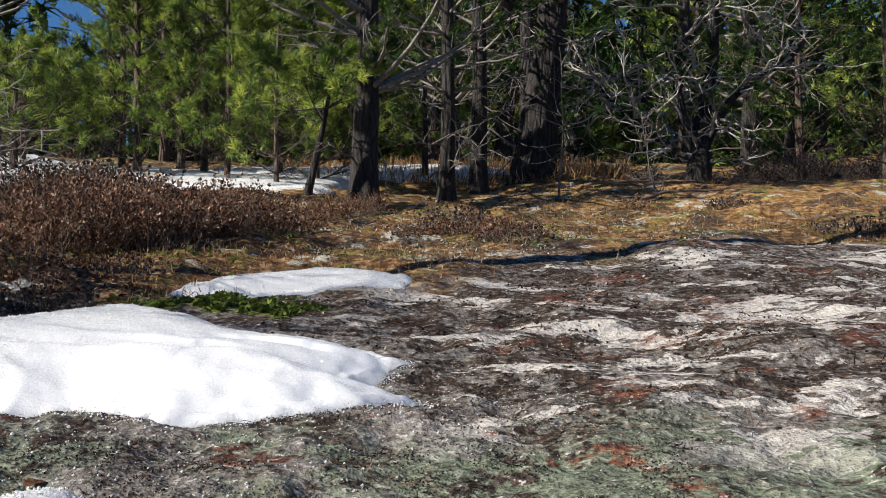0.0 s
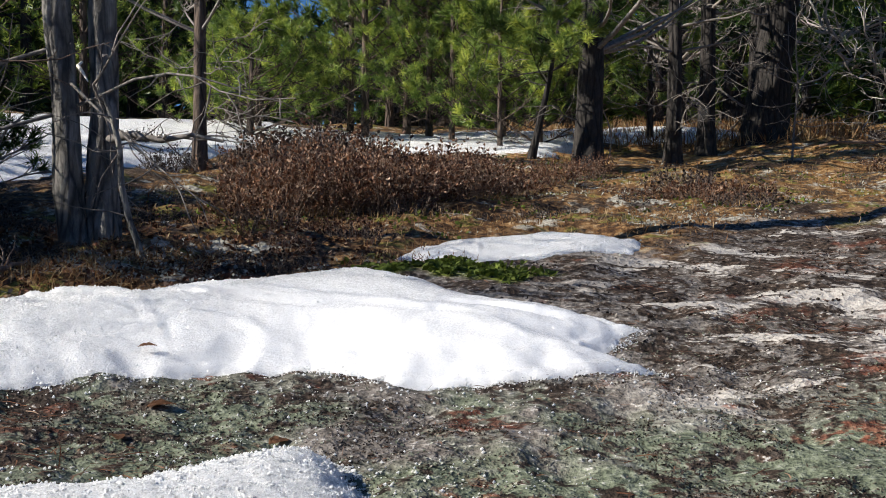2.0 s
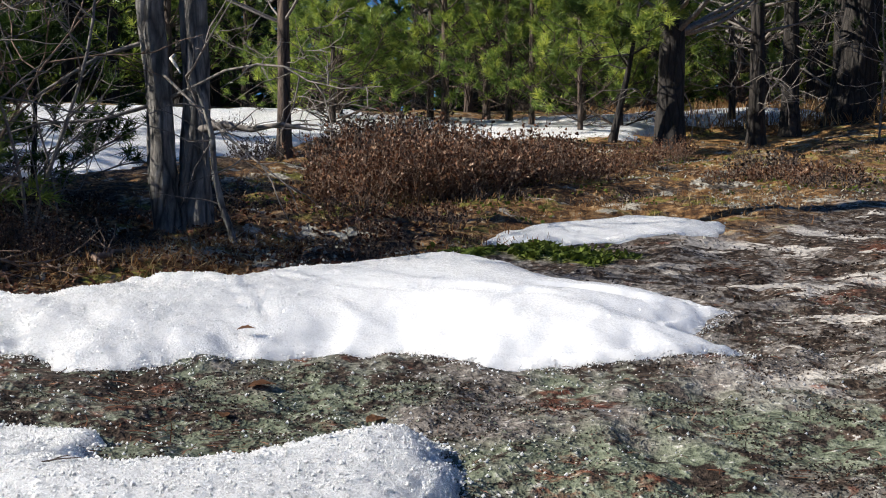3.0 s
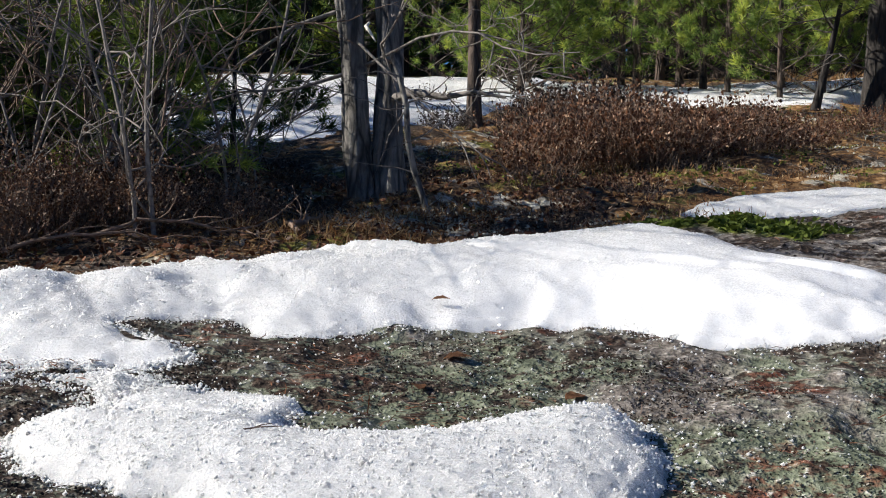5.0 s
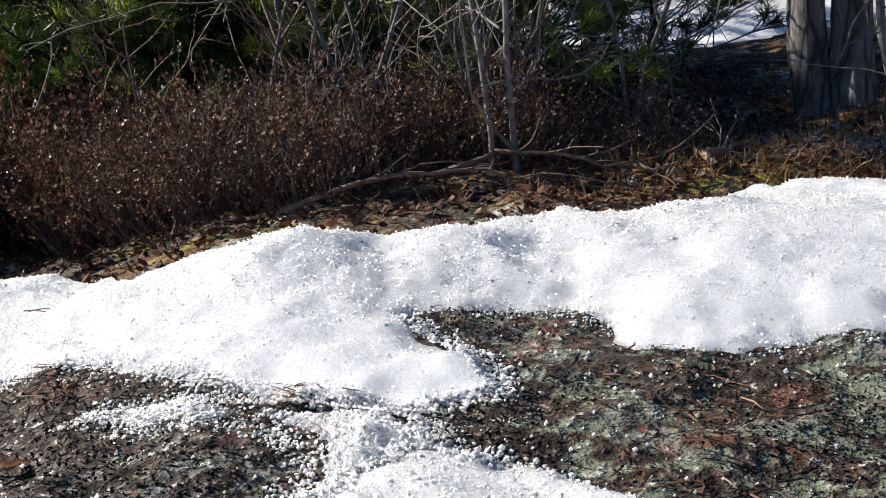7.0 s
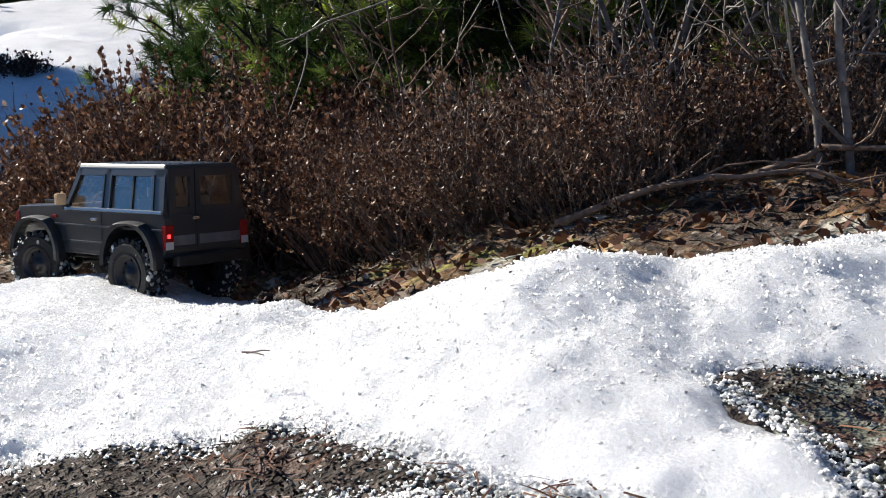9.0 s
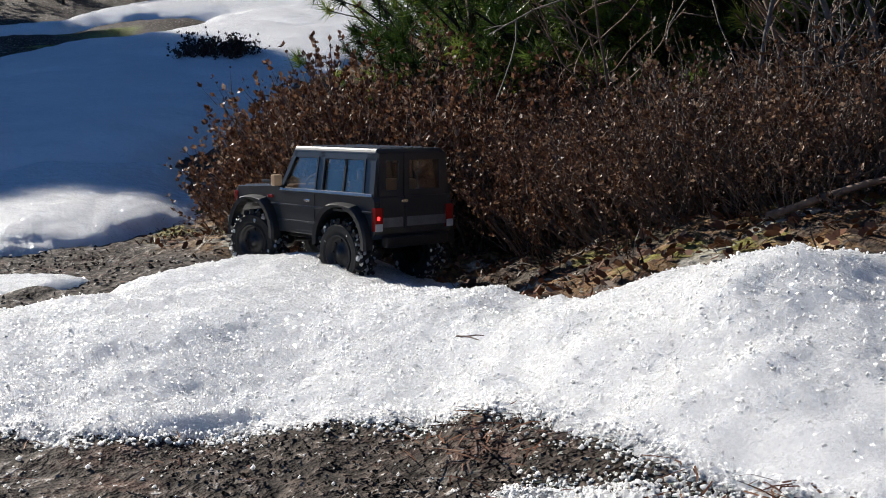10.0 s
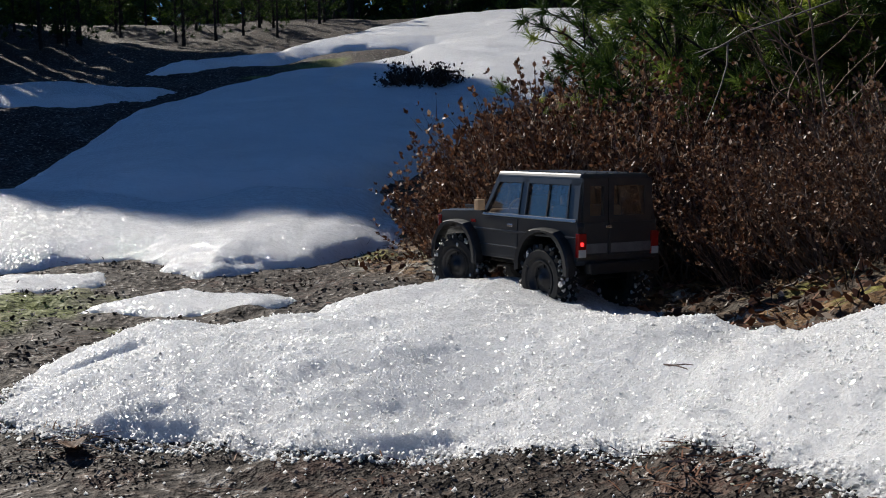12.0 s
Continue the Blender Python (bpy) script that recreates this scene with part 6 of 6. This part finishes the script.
        # flared arches
        for cx in (FX, RX):
            outer = arc(cx, 0.076, 0.074, 186, -6, 14)
            inner = arc(cx, 0.076, 0.062, 186, -6, 14)
            outer = [(x, z if z < 0.140 else 0.140 + (z - 0.140) * 0.35) for x, z in outer]
            bm = bmesh.new()
            a, b = s * (HW - 0.002), s * (HW + 0.017)
            rows = []
            for (xo, zo), (xi, zi) in zip(outer, inner):
                rows.append([bm.verts.new(p) for p in ((xo, a, zo + 0.002), (xo, b - s * 0.004, zo - 0.001), (xo * 0.8 + xi * 0.2, b, zo * 0.8 + zi * 0.2 - 0.001), (xi, b - s * 0.001, zi), (xi, a, zi))])
            for p, q in zip(rows, rows[1:]):
                for k in range(4):
                    bm.faces.new((p[k], p[k + 1], q[k + 1], q[k]))
                bm.faces.new((p[4], p[0], q[0], q[4]))
            bm.faces.new(rows[0])
            bm.faces.new(rows[-1][::-1])
            bmesh.ops.recalc_face_normals(bm, faces=bm.faces[:])
            part("arch_flare", bm, PLASTIC, root, "black plastic arch flare", smooth_faces=False)
        # lamps and mirror
        part("headlamp", box(0.203, 0.2085, *sorted((s * 0.052, s * 0.082)), 0.128, 0.150), WHITE_LENS, root, "clear headlamp", bevel=0.002)
        part("corner_lamp", box(0.196, 0.207, *sorted((s * 0.0825, s * 0.0895)), 0.128, 0.150), RED_LENS, root, "red-orange corner lamp", bevel=0.001)
        part("side_marker", box(0.080, 0.094, *sorted((s * (HW + 0.0008), s * (HW + 0.0035))), 0.142, 0.148), RED_LENS, root, "small red side marker", bevel=0.001)
        part("mirror", box(0.046, 0.058, *sorted((s * (HW + 0.004), s * (HW + 0.021))), 0.166, 0.186), TAN, root, "tan-lit square wing mirror", bevel=0.002)
        part("mirror_arm", box(0.050, 0.054, *sorted((s * (HW - 0.006), s * (HW + 0.008))), 0.163, 0.168), PLASTIC, root)
        tail = part("tail_lamp", box(-0.2145, -0.206, *sorted((s * 0.072, s * 0.0895)), 0.100, 0.140), RED_LENS, root, "red tail lamp cluster", bevel=0.0015)
        part("clear_lens", box(-0.2150, -0.207, *sorted((s * 0.073, s * 0.089)), 0.100, 0.113), WHITE_LENS, tail, "clear reversing lens", bevel=0.001)
        if s == 1:
            part("lamp", box(-0.2158, -0.2140, 0.080, 0.085, 0.119, 0.125), LAMP_RED, tail, "lit red lamp", bevel=0.0005)
    # windscreen and rear doors
    bm = bmesh.new()
    v = [bm.verts.new(p) for p in ((0.057, -HW + 0.009, belt + 0.004), (0.057, HW - 0.009, belt + 0.004), (0.023, inn - 0.004, roof - 0.010), (0.023, -inn + 0.004, roof - 0.010))]
    bm.faces.new(v)
    bmesh.ops.solidify(bm, geom=bm.faces[:], thickness=0.0015)
    part("windscreen", bm, GLASS, root, "smoked windscreen")
    for s in (-1, 1):
        part("wiper", prism([(0.060, belt + 0.006), (0.0585, belt + 0.006), (0.044, belt + 0.036), (0.0455, belt + 0.036)], s * 0.03 - 0.001, s * 0.03 + 0.001), PLASTIC, root)
    tail_x = -0.2065
    split = 0.022
    for y0, y1, w0, w1 in ((split + 0.001, HW - 0.012, split + 0.010, HW - 0.026), (-HW + 0.012, split - 0.001, -HW + 0.028, split - 0.012)):
        leafd = part("rear_door", box(tail_x - 0.0055, tail_x - 0.002, y0, y1, low + 0.020, belt - 0.001), PAINT, root, bevel=0.0008)
        part("rear_panel", box(tail_x - 0.0065, tail_x - 0.005, y0 + 0.004, y1 - 0.004, low + 0.024, low + 0.040), PANEL, leafd, "lighter grey lower panel")
        frame_o = [(w1 + 0.006, belt + 0.002), (w0 - 0.006, belt + 0.002), (w0 - 0.006, roof - 0.012), (w1 + 0.006, roof - 0.012)]
        bm = bmesh.new()
        bm.faces.new([bm.verts.new((tail_x - 0.002 + 0.002 * (z > 0.2), y, z)) for y, z in ((w0, belt + 0.010), (w1, belt + 0.010), (w1, roof - 0.020), (w0, roof - 0.020))])
        bmesh.ops.solidify(bm, geom=bm.faces[:], thickness=0.0015)
        part("rear_glass", bm, GLASS, leafd, "smoked rear window")
        for a, b, z0, z1 in ((y0, w0, belt - 0.001, roof - 0.008), (w1, y1, belt - 0.001, roof - 0.008), (w0, w1, belt - 0.001, belt + 0.010), (w0, w1, roof - 0.020, roof - 0.008)):
            a, b = sorted((max(-inn - 0.004, min(inn + 0.004, a)), max(-inn - 0.004, min(inn + 0.004, b))))
            part("window_frame", box(tail_x - 0.003, tail_x + 0.004, a, b, z0, z1), PAINT, leafd)
    part("rear_handle", box(tail_x - 0.0095, tail_x - 0.005, split - 0.004, split + 0.010, 0.1475, 0.1520), CHROME, root, "bright rear door handle", bevel=0.001)
    part("rear_bumper", box(-0.222, -0.206, -0.070, 0.070, 0.072, 0.090), PLASTIC, root, "black rear bumper", bevel=0.003)
    part("front_bumper", box(0.204, 0.226, -0.094, 0.094, 0.084, 0.102), PLASTIC, root, "black front bumper", bevel=0.004)
    grille = part("grille", box(0.203, 0.2075, -0.050, 0.050, 0.126, 0.152), PLASTIC, root, "black slatted grille", bevel=0.001)
    for k in range(4):
        part("slat", box(0.207, 0.2095, -0.048, 0.048, 0.1295 + 0.0055 * k, 0.1320 + 0.0055 * k), STEEL, grille)
    # inside
    for s in (-1, 1):
        seat = part("seat", box(-0.040, 0.012, *sorted((s * 0.014, s * 0.062)), 0.120, 0.142), TAN, root, "tan moulded seat", bevel=0.005)
        bm = box(-0.050, -0.036, *sorted((s * 0.014, s * 0.062)), 0.135, 0.196)
        part("backrest", bm, TAN, seat, bevel=0.005)
    part("rear_seat", box(-0.150, -0.110, -0.062, 0.062, 0.120, 0.182), TAN, root, "tan moulded rear bench", bevel=0.006)
    part("dashboard", box(0.036, 0.060, -0.074, 0.074, 0.140, 0.168), TAN, root, "tan dashboard", bevel=0.004)
    bm = bmesh.new()
    tor = Matrix.Translation((0.022, 0.038, 0.172)) @ Matrix.Rotation(math.radians(65), 4, "Y")
    n, k = 18, 6
    rows = [[bm.verts.new(tor @ Vector(((0.016 + 0.002 * math.cos(2 * math.pi * j / k)) * math.cos(2 * math.pi * i / n), (0.016 + 0.002 * math.cos(2 * math.pi * j / k)) * math.sin(2 * math.pi * i / n), 0.002 * math.sin(2 * math.pi * j / k)))) for j in range(k)] for i in range(n)]
    for i in range(n):
        for j in range(k):
            bm.faces.new((rows[i][j], rows[i][(j + 1) % k], rows[(i + 1) % n][(j + 1) % k], rows[(i + 1) % n][j]))
    part("steering_wheel", bm, TAN, root, "tan steering wheel", smooth_faces=True)
    # underneath
    part("chassis", box(-0.185, 0.185, -0.035, 0.035, 0.066, 0.090), PLASTIC, root, "black chassis", bevel=0.004)
    for cx in (FX, RX):
        bm = bmesh.new()
        bmesh.ops.create_cone(bm, segments=14, radius1=0.007, radius2=0.007, depth=0.15, cap_ends=True, matrix=Matrix.Translation((cx, 0, 0.057)) @ Matrix.Rotation(math.pi / 2, 4, "X"))
        bmesh.ops.create_uvsphere(bm, u_segments=14, v_segments=10, radius=0.017, matrix=Matrix.Translation((cx, 0.02, 0.057)))
        part("axle", bm, STEEL, root, "dark axle with round housing", smooth_faces=True)
    for i, (cx, s) in enumerate(((FX, 1), (FX, -1), (RX, 1), (RX, -1))):
        wheel(root, cx, s * 0.083, 14 if cx == FX else 0, i)
    return tagged(root, "dark grey radio-controlled off-road car standing on snow", "toy car")


rc_car(pose(-2.745, 1.515, 0.172, 1.5, -1.0, -158.5))
